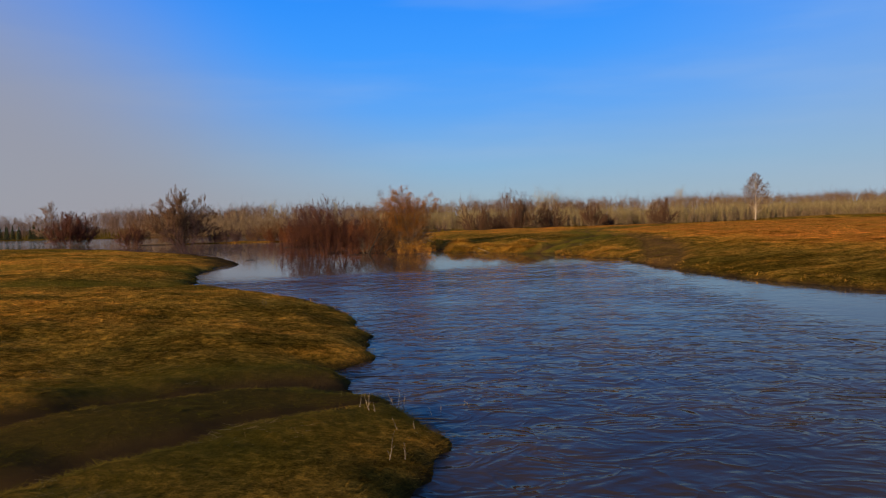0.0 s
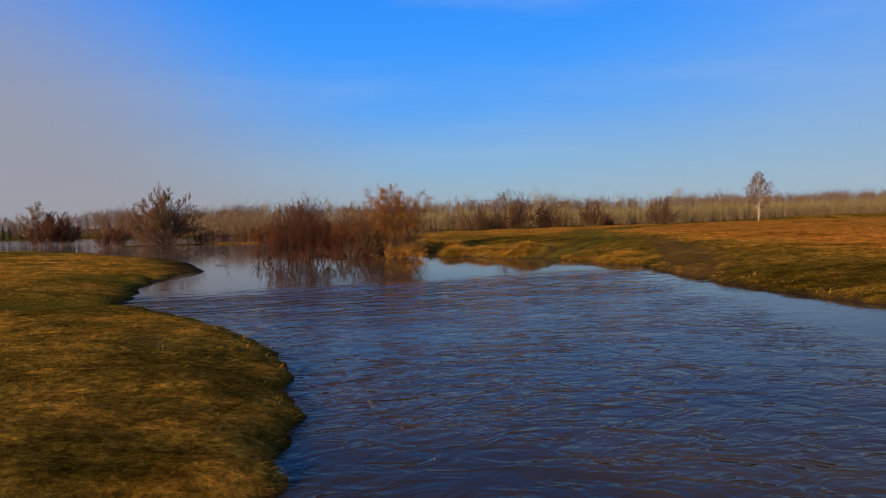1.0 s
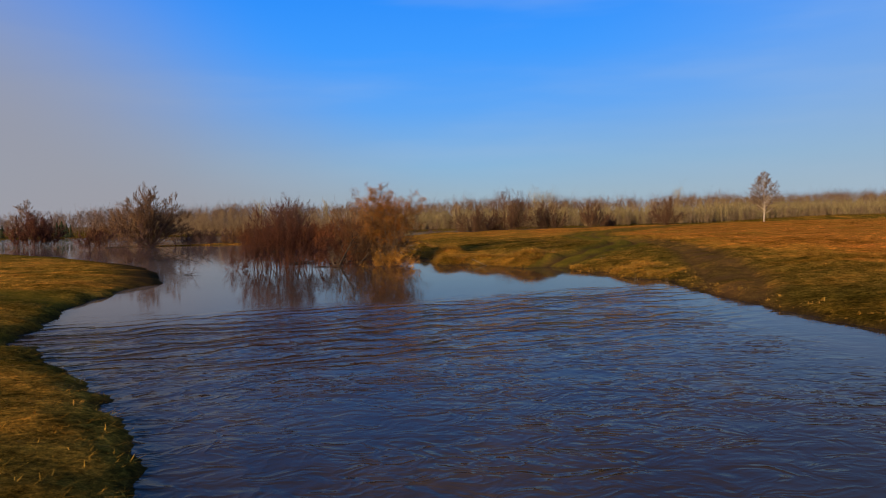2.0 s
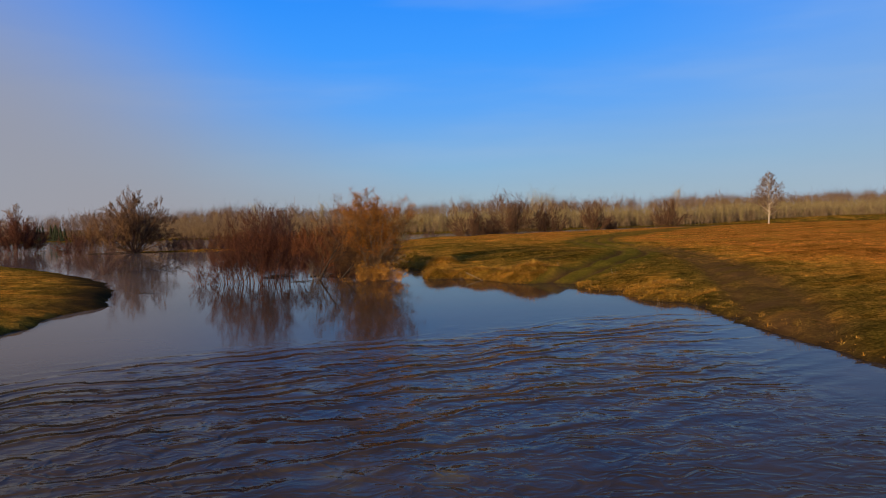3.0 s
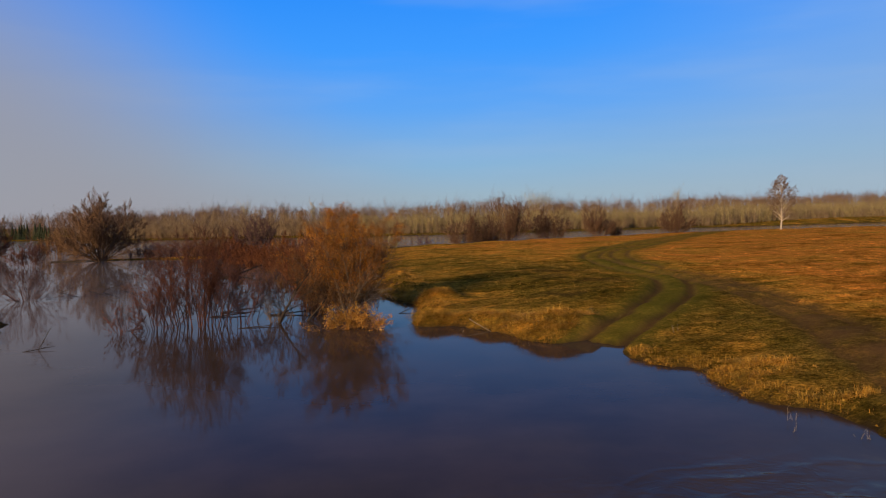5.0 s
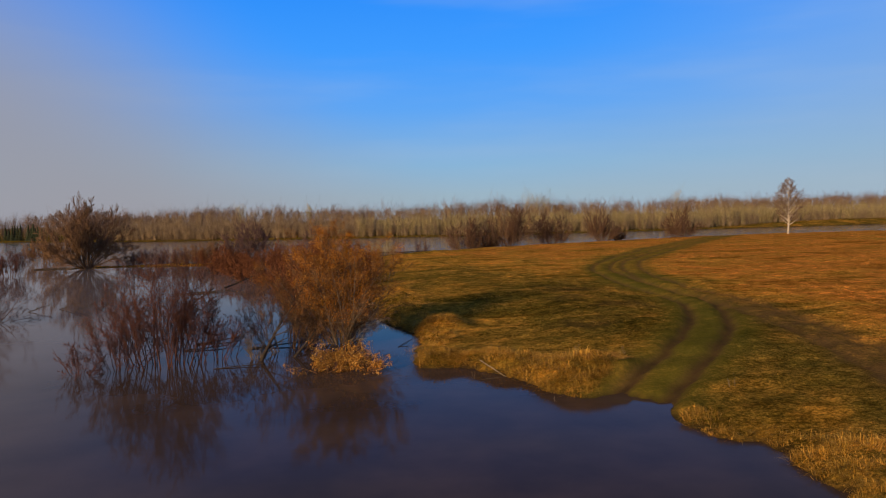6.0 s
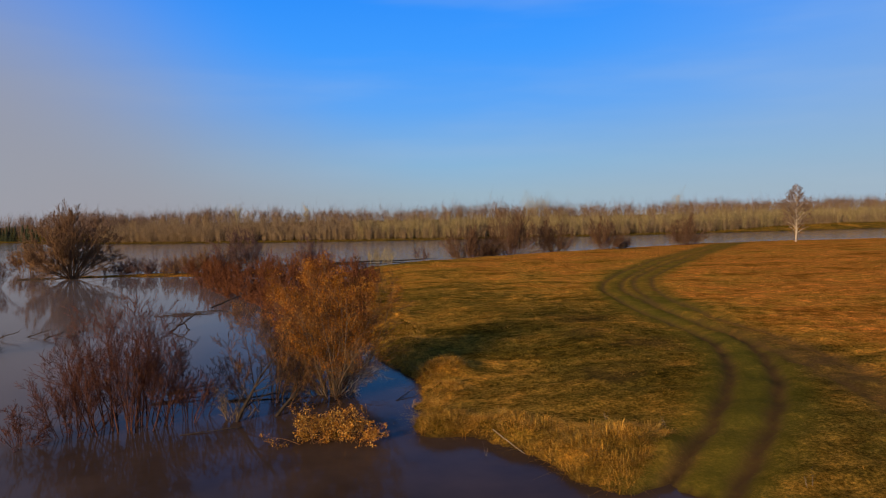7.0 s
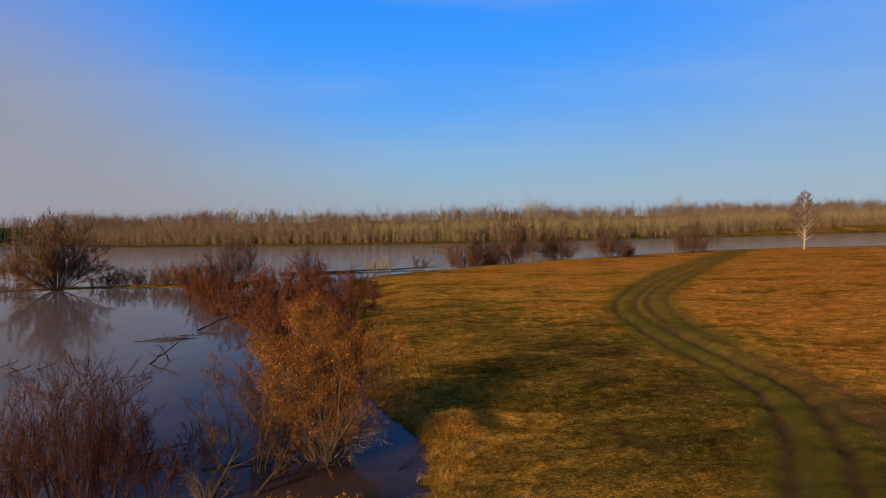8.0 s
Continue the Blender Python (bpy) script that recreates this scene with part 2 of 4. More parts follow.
        h = math_node(n, l, "MULTIPLY_ADD", ridge, -2.0 * high, h)
    h = math_node(n, l, "MULTIPLY", h, ruffle)
    # long low crests where the current dies out
    swell = n.new("ShaderNodeTexWave")
    swell.wave_type, swell.bands_direction = "BANDS", "Y"
    swell.inputs["Scale"].default_value, swell.inputs["Distortion"].default_value = 0.30, 13.0
    swell.inputs["Detail"].default_value, swell.inputs["Detail Scale"].default_value = 3.0, 1.1
    swing = n.new("ShaderNodeMapping")
    swing.inputs["Rotation"].default_value = (0, 0, radians(-25))
    l.new(pos, swing.inputs["Vector"])
    l.new(swing.outputs[0], swell.inputs["Vector"])
    band = n.new("ShaderNodeMapRange")
    band.interpolation_type = "SMOOTHSTEP"
    band.inputs["From Min"].default_value, band.inputs["From Max"].default_value = -2.0, 2.5
    l.new(gap, band.inputs["Value"])
    fade = n.new("ShaderNodeMapRange")
    fade.interpolation_type = "SMOOTHSTEP"
    fade.inputs["From Min"].default_value, fade.inputs["From Max"].default_value = 14.0, 5.0
    l.new(gap, fade.inputs["Value"])
    crest = math_node(n, l, "MULTIPLY", band.outputs[0], fade.outputs[0])
    crest = math_node(n, l, "MULTIPLY", crest, math_node(n, l, "POWER", swell.outputs["Fac"], 2.0))
    crest = math_node(n, l, "MULTIPLY", crest, lee.outputs[0])
    h = math_node(n, l, "MULTIPLY_ADD", crest, 0.05, h)
    bump = n.new("ShaderNodeBump")
    bump.inputs["Strength"].default_value, bump.inputs["Distance"].default_value = 1.0, 1.0
    l.new(h, bump.inputs["Height"])
    l.new(bump.outputs[0], b.inputs["Normal"])
    return m


TURF = ground_material()
WATER = water_material()
BLADE_SHORT = turf_blade_material()
BLADE_PALE = blade_material("pale_dry_grass", [(0.0, (0.14, 0.08, 0.020)), (0.6, (0.31, 0.19, 0.055)), (1.0, (0.52, 0.38, 0.17))])
BLADE_GOLD = blade_material("dry_grass", [(0.0, (0.22, 0.105, 0.014)), (0.5, (0.44, 0.20, 0.024)), (1.0, (0.64, 0.36, 0.07))])
LEAF_STRAW = blade_material("straw_leaf", [(0.0, (0.18, 0.068, 0.010)), (0.5, (0.40, 0.160, 0.02)), (1.0, (0.64, 0.36, 0.09))])
LEAF_GOLD = blade_material("yellow_leaf", [(0.0, (0.12, 0.036, 0.005)), (0.5, (0.31, 0.102, 0.009)), (0.85, (0.45, 0.168, 0.016)), (1.0, (0.56, 0.33, 0.10))])
BARK_GREY = bark_material("grey_bark", (0.065, 0.045, 0.031), (0.18, 0.128, 0.086))
BARK_RED = bark_material("red_twig", (0.048, 0.020, 0.013), (0.125, 0.050, 0.031))
BARK_BROWN = bark_material("brown_twig", (0.085, 0.044, 0.020), (0.21, 0.108, 0.046))
BARK_PURPLE = bark_material("purple_twig", (0.05, 0.029, 0.026), (0.13, 0.074, 0.062))
BARK_UMBER = bark_material("umber_twig", (0.062, 0.035, 0.021), (0.155, 0.085, 0.048))
BARK_WILLOW = bark_material("willow_twig", (0.072, 0.042, 0.024), (0.175, 0.098, 0.053))
BARK_TAN = bark_material("tan_twig", (0.10, 0.062, 0.040), (0.23, 0.15, 0.10))
BARK_RUST = bark_material("rust_twig", (0.072, 0.026, 0.012), (0.175, 0.064, 0.026))
BARK_DARK = bark_material("wet_dark_bark", (0.02, 0.015, 0.011), (0.06, 0.042, 0.03))
BARK_BIRCH = bark_material("birch_bark", (0.22, 0.165, 0.12), (0.50, 0.41, 0.31), 2.5)
BARK_OLIVE = bark_material("olive_twig", (0.21, 0.158, 0.068), (0.38, 0.29, 0.13), 0.5)
BARK_WOOD = bark_material("woodland_twig", (0.11, 0.070, 0.048), (0.23, 0.145, 0.10), 0.3)
BARK_KHAKI = bark_material("khaki_twig", (0.16, 0.108, 0.060), (0.30, 0.205, 0.115), 0.4)
CONIFER = bark_material("conifer_green", (0.018, 0.024, 0.014), (0.045, 0.05, 0.028), 0.5)
STICK_PALE = bark_material("bleached_wood", (0.18, 0.13, 0.08), (0.36, 0.28, 0.19))


# ---- mesh helpers ----
def fast_mesh(name, co, quads=None, tris=None):
    """A mesh from arrays of places and of corner numbers."""
    me = bpy.data.meshes.new(name)
    quads = np.zeros((0, 4), int) if quads is None else quads
    tris = np.zeros((0, 3), int) if tris is None else tris
    me.vertices.add(len(co))
    me.vertices.foreach_set("co", np.asarray(co, np.float32).ravel())
    corners = np.concatenate([quads.ravel(), tris.ravel()]).astype(np.int32)
    me.loops.add(len(corners))
    me.loops.foreach_set("vertex_index", corners)
    starts = np.concatenate([np.arange(len(quads)) * 4, len(quads) * 4 + np.arange(len(tris)) * 3]).astype(np.int32)
    me.polygons.add(len(starts))
    me.polygons.foreach_set("loop_start", starts)
    me.update(calc_edges=True)
    me.validate()
    return me


def part(name, me, mat, parent=None, label=""):
    ob = new(name, me)
    if mat is not None and not me.materials:
        me.materials.append(mat)
    if parent is not None:
        ob.parent = parent
    if label:
        tagged(ob, label)
    return ob


class Limbs:
    """Gathers tapered tubes into one mesh."""

    def __init__(self):
        self.co, self.quads, self.tris, self.tips = [], [], [], []

    def tube(self, pts, radii, sides):
        d = (pts[-1] - pts[0])
        a = d.orthogonal().normalized() if d.length > 1e-6 else Vector((1, 0, 0))
        b = d.normalized().cross(a)
        base = len(self.co)
        for p, r in zip(pts[:-1], radii[:-1]):
            for k in range(sides):
                ang = 2 * math.pi * k / sides
                self.co.append(p + a * (r * math.cos(ang)) + b * (r * math.sin(ang)))
        for i in range(len(pts) - 2):
            for k in range(sides):
                k2 = (k + 1) % sides
                o = base + i * sides
                self.quads.append((o + k, o + k2, o + sides + k2, o + sides + k))
        tip = len(self.co)
        self.co.append(pts[-1])
        o = base + (len(pts) - 2) * sides
        for k in range(sides):
            self.tris.append((o + k, o + (k + 1) % sides, tip))

    def mesh(self, name):
        q = np.array(self.quads, int).reshape(-1, 4)
        t = np.array(self.tris, int).reshape(-1, 3)
        me = fast_mesh(name, np.array([tuple(c) for c in self.co]), q, t)
        me.polygons.foreach_set("use_smooth", np.ones(len(me.polygons), bool))
        return me


def rand_dir(rng):
    v = Vector((rng.gauss(0, 1), rng.gauss(0, 1), rng.gauss(0, 1)))
    return v.normalized()


def grow(g, rng, p, d, length, r, level, spec, thin):
    """A limb with its side shoots. spec, level by level: number of shoots, their angle, relative length, wobble and rise."""
    kids, angle, ratio, wobble, rise, *first = spec[level]
    lo = first[0] if first else 0.22
    last = level + 1 >= len(spec)
    steps = 2 if last else ((5, 4, 3, 3) if thin < 0.015 else (4, 3, 2, 1))[min(level, 3)]
    pts, dirs = [p.copy()], [d.copy()]
    for i in range(steps):
        d = (d + rand_dir(rng) * wobble + Vector((0, 0, rise))).normalized()
        pts.append(pts[-1] + d * (length / steps))
        dirs.append(d.copy())
    radii = [max(r * (1 - 0.8 * i / steps), thin * 0.6) for i in range(steps + 1)]
    if last:
        g[-1].tube([pts[0], pts[-1]], [thin * 1.3, 0], 3)
    else:
        g[min(level, len(g) - 1)].tube(pts, radii, 6 if r > 0.06 else (4 if r > 0.02 else 3))
    if last:
        g[-1].tips.append((pts[-1], d))
        g[-1].tips.append((pts[len(pts) // 2], d))
        return
    n = int(kids * rng.uniform(0.75, 1.25) + 0.5)
    for k in range(n):
        f = lo + (1 - lo) * (k + rng.random()) / n
        i = min(int(f * steps), steps - 1)
        at = pts[i].lerp(pts[i + 1], f * steps - i)
        base = dirs[i + 1]
        side = base.cross(rand_dir(rng)).normalized()
        dd = (Matrix.Rotation(radians(angle * rng.uniform(0.6, 1.3)), 3, side) @ base).normalized()
        grow(g, rng, at, dd, length * ratio * rng.uniform(0.7, 1.2) * (1.2 - 0.6 * f), max(radii[i] * 0.5, thin), level + 1, spec, thin)


# ---- the lie of the land ----
def smooth_line(points, rounds=2, closed=False):
    p = np.array(points, float)
    for _ in range(rounds):
        q = np.roll(p, -1, 0) if closed else p[1:]
        a = p if closed else p[:-1]
        out = np.empty((2 * len(a), 2))
        out[0::2], out[1::2] = 0.75 * a + 0.25 * q, 0.25 * a + 0.75 * q
        p = out if closed else np.vstack([p[:1], out, p[-1:]])
    return p


def line_distance(line, X, Y, closed=False):
    best = np.full(X.shape, 1e9)
    ends = np.roll(line, -1, 0) if closed else line[1:]
    for (ax, ay), (bx, by) in zip(line if closed else line[:-1], ends):
        dx, dy = bx - ax, by - ay
        k = np.clip(((X - ax) * dx + (Y - ay) * dy) / (dx * dx + dy * dy + 1e-9), 0, 1)
        np.minimum(best, (X - ax - k * dx) ** 2 + (Y - ay - k * dy) ** 2, out=best)
    return np.sqrt(best)


def inside(line, X, Y):
    odd = np.zeros(X.shape, bool)
    for (ax, ay), (bx, by) in zip(line, np.roll(line, -1, 0)):
        if ay != by:
            odd ^= ((ay > Y) != (by > Y)) & (X < (bx - ax) * (Y - ay) / (by - ay) + ax)
    return odd


def depth_in(line, X, Y):
    d = line_distance(line, X, Y, True)
    return np.where(inside(line, X, Y), d, -d)


def rolling(X, Y, size, seed):
    """Soft irregular waves of about that size in metres, from -1 to 1."""
    r = np.random.RandomState(seed)
    out = np.zeros(X.shape)
    for _ in range(7):
        a, ph, s = r.uniform(0, 2 * math.pi), r.uniform(0, 2 * math.pi), size * r.uniform(0.6, 1.6)
        out += np.sin((X * math.cos(a) + Y * math.sin(a)) * 2 * math.pi / s + ph)
    return out / 3.2


LEFT_SHORE = smooth_line([(3, -120), (2.5, -30), (1.2, 0), (-0.1, 6), (-0.6, 9.5), (-0.45, 11.6), (-0.9, 13.1), (-1.6, 13.2), (-1.3, 14.2), (-2.1, 14.6),
                          (-1.35, 15.6), (-1.4, 17.5), (-2.2, 20.5), (-3.1, 23.3), (-4.4, 25.4), (-6.2, 28), (-8, 30.2), (-9.9, 33.2), (-11.3, 38), (-12.4, 42.8),
                          (-13.3, 46.5), (-13.3, 48.6), (-12.6, 50.4), (-14.2, 53.6), (-15.6, 57.5), (-18.4, 64), (-24, 72.5), (-31, 82), (-48, 103), (-80, 128), (-220, 150), (-600, 120), (-600, -120)], 1, True)
MEADOW_SHORE = smooth_line([(14, -120), (13.2, 5), (12.2, 20), (10.7, 26.3), (9.7, 29.6), (9.3, 34.5), (8.9, 38.6), (9.3, 42.6), (9.9, 46), (8.2, 47.2), (8.7, 50.8),
                            (7.4, 51.9), (7.0, 54.2), (7.1, 55.6), (6.3, 56.8), (5.6, 56), (4.0, 57.0), (3.7, 59.2), (2.0, 61.4), (0.1, 61.7), (-0.1, 63.6), (0.5, 65.2),
                            (-0.3, 65.6), (0.5, 66.4), (0.4, 69), (-0.8, 72.3), (-2.2, 76), (-3.2, 84), (-5, 97), (-6.8, 113), (-8.8, 131), (-11, 149), (-6, 160), (3, 169), (17, 183),
                            (31, 196), (46, 206), (72, 222), (95, 224), (115, 222), (150, 250), (330, 330), (900, 420), (900, -120)], 1, True)
STRIP_SHORE = smooth_line([(-53, 148.5), (-44, 149.5), (-34, 147), (-26, 147), (-20, 152), (-21, 156), (-30, 154), (-42, 152.5), (-53, 150.5)], 1, True)
FAR_SHORE = smooth_line([(-2600, 700), (-700, 640), (-300, 575), (-190, 450), (-120, 405), (-40, 378), (20, 368), (100, 390), (180, 425), (260, 458), (420, 500), (900, 640), (2600, 760), (2600, 2600), (-2600, 2600)], 1, True)

MOUNDS = [(0.9, 62.5, 0.9, 0.42), (2.9, 61.2, 1.2, 0.42), (5.1, 58.8, 1.5, 0.40), (6.6, 58.8, 1.1, 0.28), (1.1, 67.5, 0.9, 0.35), (1.3, 70.5, 1.1, 0.6), (-0.6, 77.5, 1.4, 0.45),
          (-1.8, 84.0, 1.6, 0.6), (-1.5, 89.0, 1.5, 0.5), (9.8, 49.5, 1.1, 0.18), (10.9, 45.5, 1.0, 0.14)]
DARK_PATCHES = [(10.4, 83.2, 1.8), (11.2, 73.5, 1.5), (7.8, 67.0, 1.3), (9.0, 77.0, 1.1)]
HUMMOCKS = [(-8.6, 65.6, 1.9, 0.95), (-4.2, 68.6, 1.3, 0.7)]
TRACK_FORD = smooth_line([(95, 244), (67.5, 199), (36, 145), (26, 125), (20.9, 113.8), (17.7, 105), (16.2, 97), (15.7, 88), (15.8, 80), (15.5, 74.5), (14.5, 70), (12.9, 65.5), (10.8, 61.3), (8.7, 58.2), (7.2, 56.1), (6.1, 54.4), (3.8, 51)])
TRACK_BANK = smooth_line([(97, 244), (69.4, 198), (37, 140), (24.6, 116.5), (20.2, 104), (17.9, 92), (17.1, 81), (17.2, 75), (16.9, 70), (16.4, 64), (15.2, 57), (13.3, 50.5), (12.1, 45.2), (10.9, 41.4), (9.5, 37.5), (7, 33)])
TRACK_LEFT = smooth_line([(1.5, 15.2), (-1.35, 13.1), (-2.0, 12.7), (-2.85, 11.9), (-3.75, 10.55), (-7, 5.4), (-12, -3), (-40, -30)])
HOLLOW_A = smooth_line([(-9.5, 31.5), (-12, 29), (-20, 27.5), (-45, 27)])
HOLLOW_B = smooth_line([(-11.3, 40), (-18, 42.5), (-26, 43), (-55, 42)])


def land(X, Y):
    """Height of the ground, with the soil, green and mud on it."""
    ragged = 0.14 * rolling(X, Y, 1.3, 3) + 0.14 * rolling(X, Y, 4.0, 4)
    z = np.full(X.shape, -1.2)
    calm = 1 - 0.65 * np.clip((Y - 70) / 40, 0, 1)
    lift = 0.018 * np.clip((26 - Y) / 4, 0, 1) * rolling(X, Y, 0.5, 16) + 0.03 * calm * rolling(X, Y, 1.1, 15) + 0.05 * calm * rolling(X, Y, 3.0, 5) + 0.09 * rolling(X, Y, 11.0, 6)
    edge = np.full(X.shape, -1e9)
    tall = np.clip((Y - 85) / 95, 0, 1)
    tall = tall * tall * (3 - 2 * tall)
    for shore, top, slope, lip, shaggy in ((LEFT_SHORE, 0.42, 3.0, 0.16, 1), (MEADOW_SHORE, 0.85 + 0.40 * tall + 0.006 * np.clip(X - 40, 0, 60), 5.5, 0.15, 1),
                                           (STRIP_SHORE, 0.14, 1.0, 0.12, 1), (FAR_SHORE, 1.2 + 2.8 * np.clip((X - 150) / 100, 0, 1), 12.0, 0.3, 3)):
        d = depth_in(shore, X, Y) + ragged * shaggy - (0.22 if shore is MEADOW_SHORE else 0.15)
        dry = np.maximum(d, 0)
        up = lip * (1 - np.exp(-dry / 0.22)) + top * (1 - np.exp(-dry / slope)) + lift * (1 - np.exp(-dry / 2.0))
        down = -0.04 - 1.1 * (1 - np.exp(np.minimum(d, 0) / 5.0))
        z = np.maximum(z, np.where(d > 0, up, down))
        edge = np.maximum(edge, d)
    ashore = 1 - np.exp(-np.maximum(edge, 0) / 0.45)
    for mx, my, size, high in MOUNDS:
        z = z + ashore * high * np.exp(-((X - mx) ** 2 + (Y - my) ** 2) / (size * size)) * (1 + 0.2 * rolling(X, Y, 0.9, 8))
    for mx, my, size, high in HUMMOCKS:
        z = z + high * np.exp(-((X - mx) ** 2 + (Y - my) ** 2) / (size * size))
    hill = np.clip((Y - 700) / 1500, 0, 1)
    z = z + 22 * hill * hill
    soil, green = np.zeros(X.shape), np.zeros(X.shape)
    for line, gauge, deep, grassy in ((TRACK_FORD, 0.82, 0.20, 0.85), (TRACK_BANK, 0.80, 0.10, 0.85), (TRACK_LEFT, 0.72, 0.11, 0.7)):
        d = line_distance(line, X, Y) + 0.06 * rolling(X, Y, 2.0, 9)
        rut = np.exp(-((d - gauge) / (0.27 if line is TRACK_LEFT else 0.23)) ** 2)
        z = z - deep * rut + 0.04 * np.exp(-((d - gauge - 0.55) / 0.22) ** 2)
        soil = np.maximum(soil, np.where((line is TRACK_FORD) & (Y < 76), 0.98, 0.85) * rut)
        if line is TRACK_FORD:
            wheel = 0.45 * rut * np.clip((80 - Y) / 6, 0, 1)
        if line is TRACK_BANK:
            # bare brown earth between the ruts where the track nears the ford
            soil = np.maximum(soil, 0.9 * np.exp(-((d + 0.3) / 1.6) ** 4) * np.clip((84 - Y) / 14, 0, 1) * (0.75 + 0.25 * rolling(X, Y, 3.0, 17)))
        worn = np.clip((Y - 70) / 16, 0.1, 1) if line is TRACK_BANK else 1.0
        green = np.maximum(green, grassy * worn * np.exp(-(d / 1.9) ** 4))
    for line in (HOLLOW_A, HOLLOW_B):
        d = line_distance(line, X, Y)
        green = np.maximum(green, 0.7 * np.exp(-(d / 1.6) ** 2))
        z = z - 0.12 * np.exp(-(d / 1.2) ** 2)
    mud = np.clip(1.0 - (z - 0.01) / 0.10, 0, 1)
    mud = np.maximum(mud, wheel)
    # ragged darker patches on the meadow, carried by the mud mask
    for mx, my, size in DARK_PATCHES:
        far = np.sqrt((X - mx) ** 2 + (0.8 * (Y - my)) ** 2) + 0.7 * rolling(X, Y, 2.2, 21) + 0.35 * rolling(X, Y, 0.8, 22)
        mud = np.maximum(mud, 0.5 * np.exp(-np.maximum(far / size, 0) ** 3))
    left = line_distance(TRACK_LEFT, X, Y) + 0.10 * rolling(X, Y, 0.9, 24) + 0.05 * rolling(X, Y, 0.35, 25)
    # trampled dark bank along the bare side of the spit
    spit = np.clip((Y - 46) / 5, 0, 1) * np.clip((78 - Y) / 4, 0, 1) * (X < -10) * np.exp(-(np.maximum(edge + 0.35 * rolling(X, Y, 2.5, 12), 0) / 1.9) ** 2)
    mud = np.maximum(mud, np.clip(1.2 * spit, 0, 0.92))
    mud = np.maximum(mud, np.maximum(0.85 * np.exp(-((left - 0.72) / 0.27) ** 2), 0.60 * np.exp(-(left / 1.2) ** 4)))
    return z, edge, soil, green, mud


def dryness(X, Y):
    """How parched the sward is: most beyond the track and far out, least near the point."""
    right = np.clip((X - 14 - 0.04 * (Y - 60)) / 9, 0, 1)
    out = np.clip((Y - 84) / 50, 0, 1) * np.clip((X + 8) / 26, 0.4, 1)
    return np.where(Y > 300, np.where(X > 150, 0.15, -0.3), np.where((X < 0) & (Y < 80), 0.36, np.clip(0.22 + 0.78 * np.maximum(right, out), 0, 1)))


def steps_between(marks):
    out = []
    for (a, sa), (b, _) in zip(marks[:-1], marks[1:]):
        out.extend(np.linspace(a, b, max(1, int(round((b - a) / sa))), endpoint=False))
    out.append(marks[-1][0])
    return np.array(out)


def build_ground():
    xs = steps_between([(-2600, 300), (-800, 60), (-300, 14), (-100, 3), (-55, 1.0), (-16, 0.30), (-7.5, 0.16), (0, 0.30), (24, 0.42), (40, 1.0), (100, 3), (200, 15), (500, 60), (1000, 300), (2600, 1)])
    ys = steps_between([(-120, 12), (-10, 2), (4, 0.30), (8, 0.16), (22, 0.30), (76, 0.45), (130, 1.0), (235, 6), (360, 3), (470, 8), (720, 60), (1200, 200), (2600, 1)])
    X, Y = np.meshgrid(xs, ys)
    z, edge, soil, green, mud = land(X, Y)
    nx, ny = len(xs), len(ys)
    i = np.arange(nx * ny).reshape(ny, nx)
    quads = np.stack([i[:-1, :-1], i[:-1, 1:], i[1:, 1:], i[1:, :-1]], -1).reshape(-1, 4)
    me = fast_mesh("ground", np.stack([X, Y, z], -1).reshape(-1, 3), quads)
    me.polygons.foreach_set("use_smooth", np.ones(len(me.polygons), bool))
    for name, values in (("soil", soil), ("green", green), ("mud", mud), ("dry", dryness(X, Y))):
        me.attributes.new(name, "FLOAT", "POINT").data.foreach_set("value", values.astype(np.float32).ravel())
    tagged(part("ground", me, TURF), "flat brown and olive spring meadow with wheel ruts and muddy banks", "ground", kind="structure")


def build_water():
    me = fast_mesh("water", np.array([(-2600, -120, 0), (2600, -120, 0), (2600, 2600, 0), (-2600, 2600, 0)]), np.array([(0, 1, 2, 3)]))
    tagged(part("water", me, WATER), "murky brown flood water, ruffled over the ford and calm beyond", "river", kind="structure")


build_ground()
build_water()


def height_at(x, y):
    return float(land(np.array([[float(x)]]), np.array([[float(y)]]))[0][0, 0])


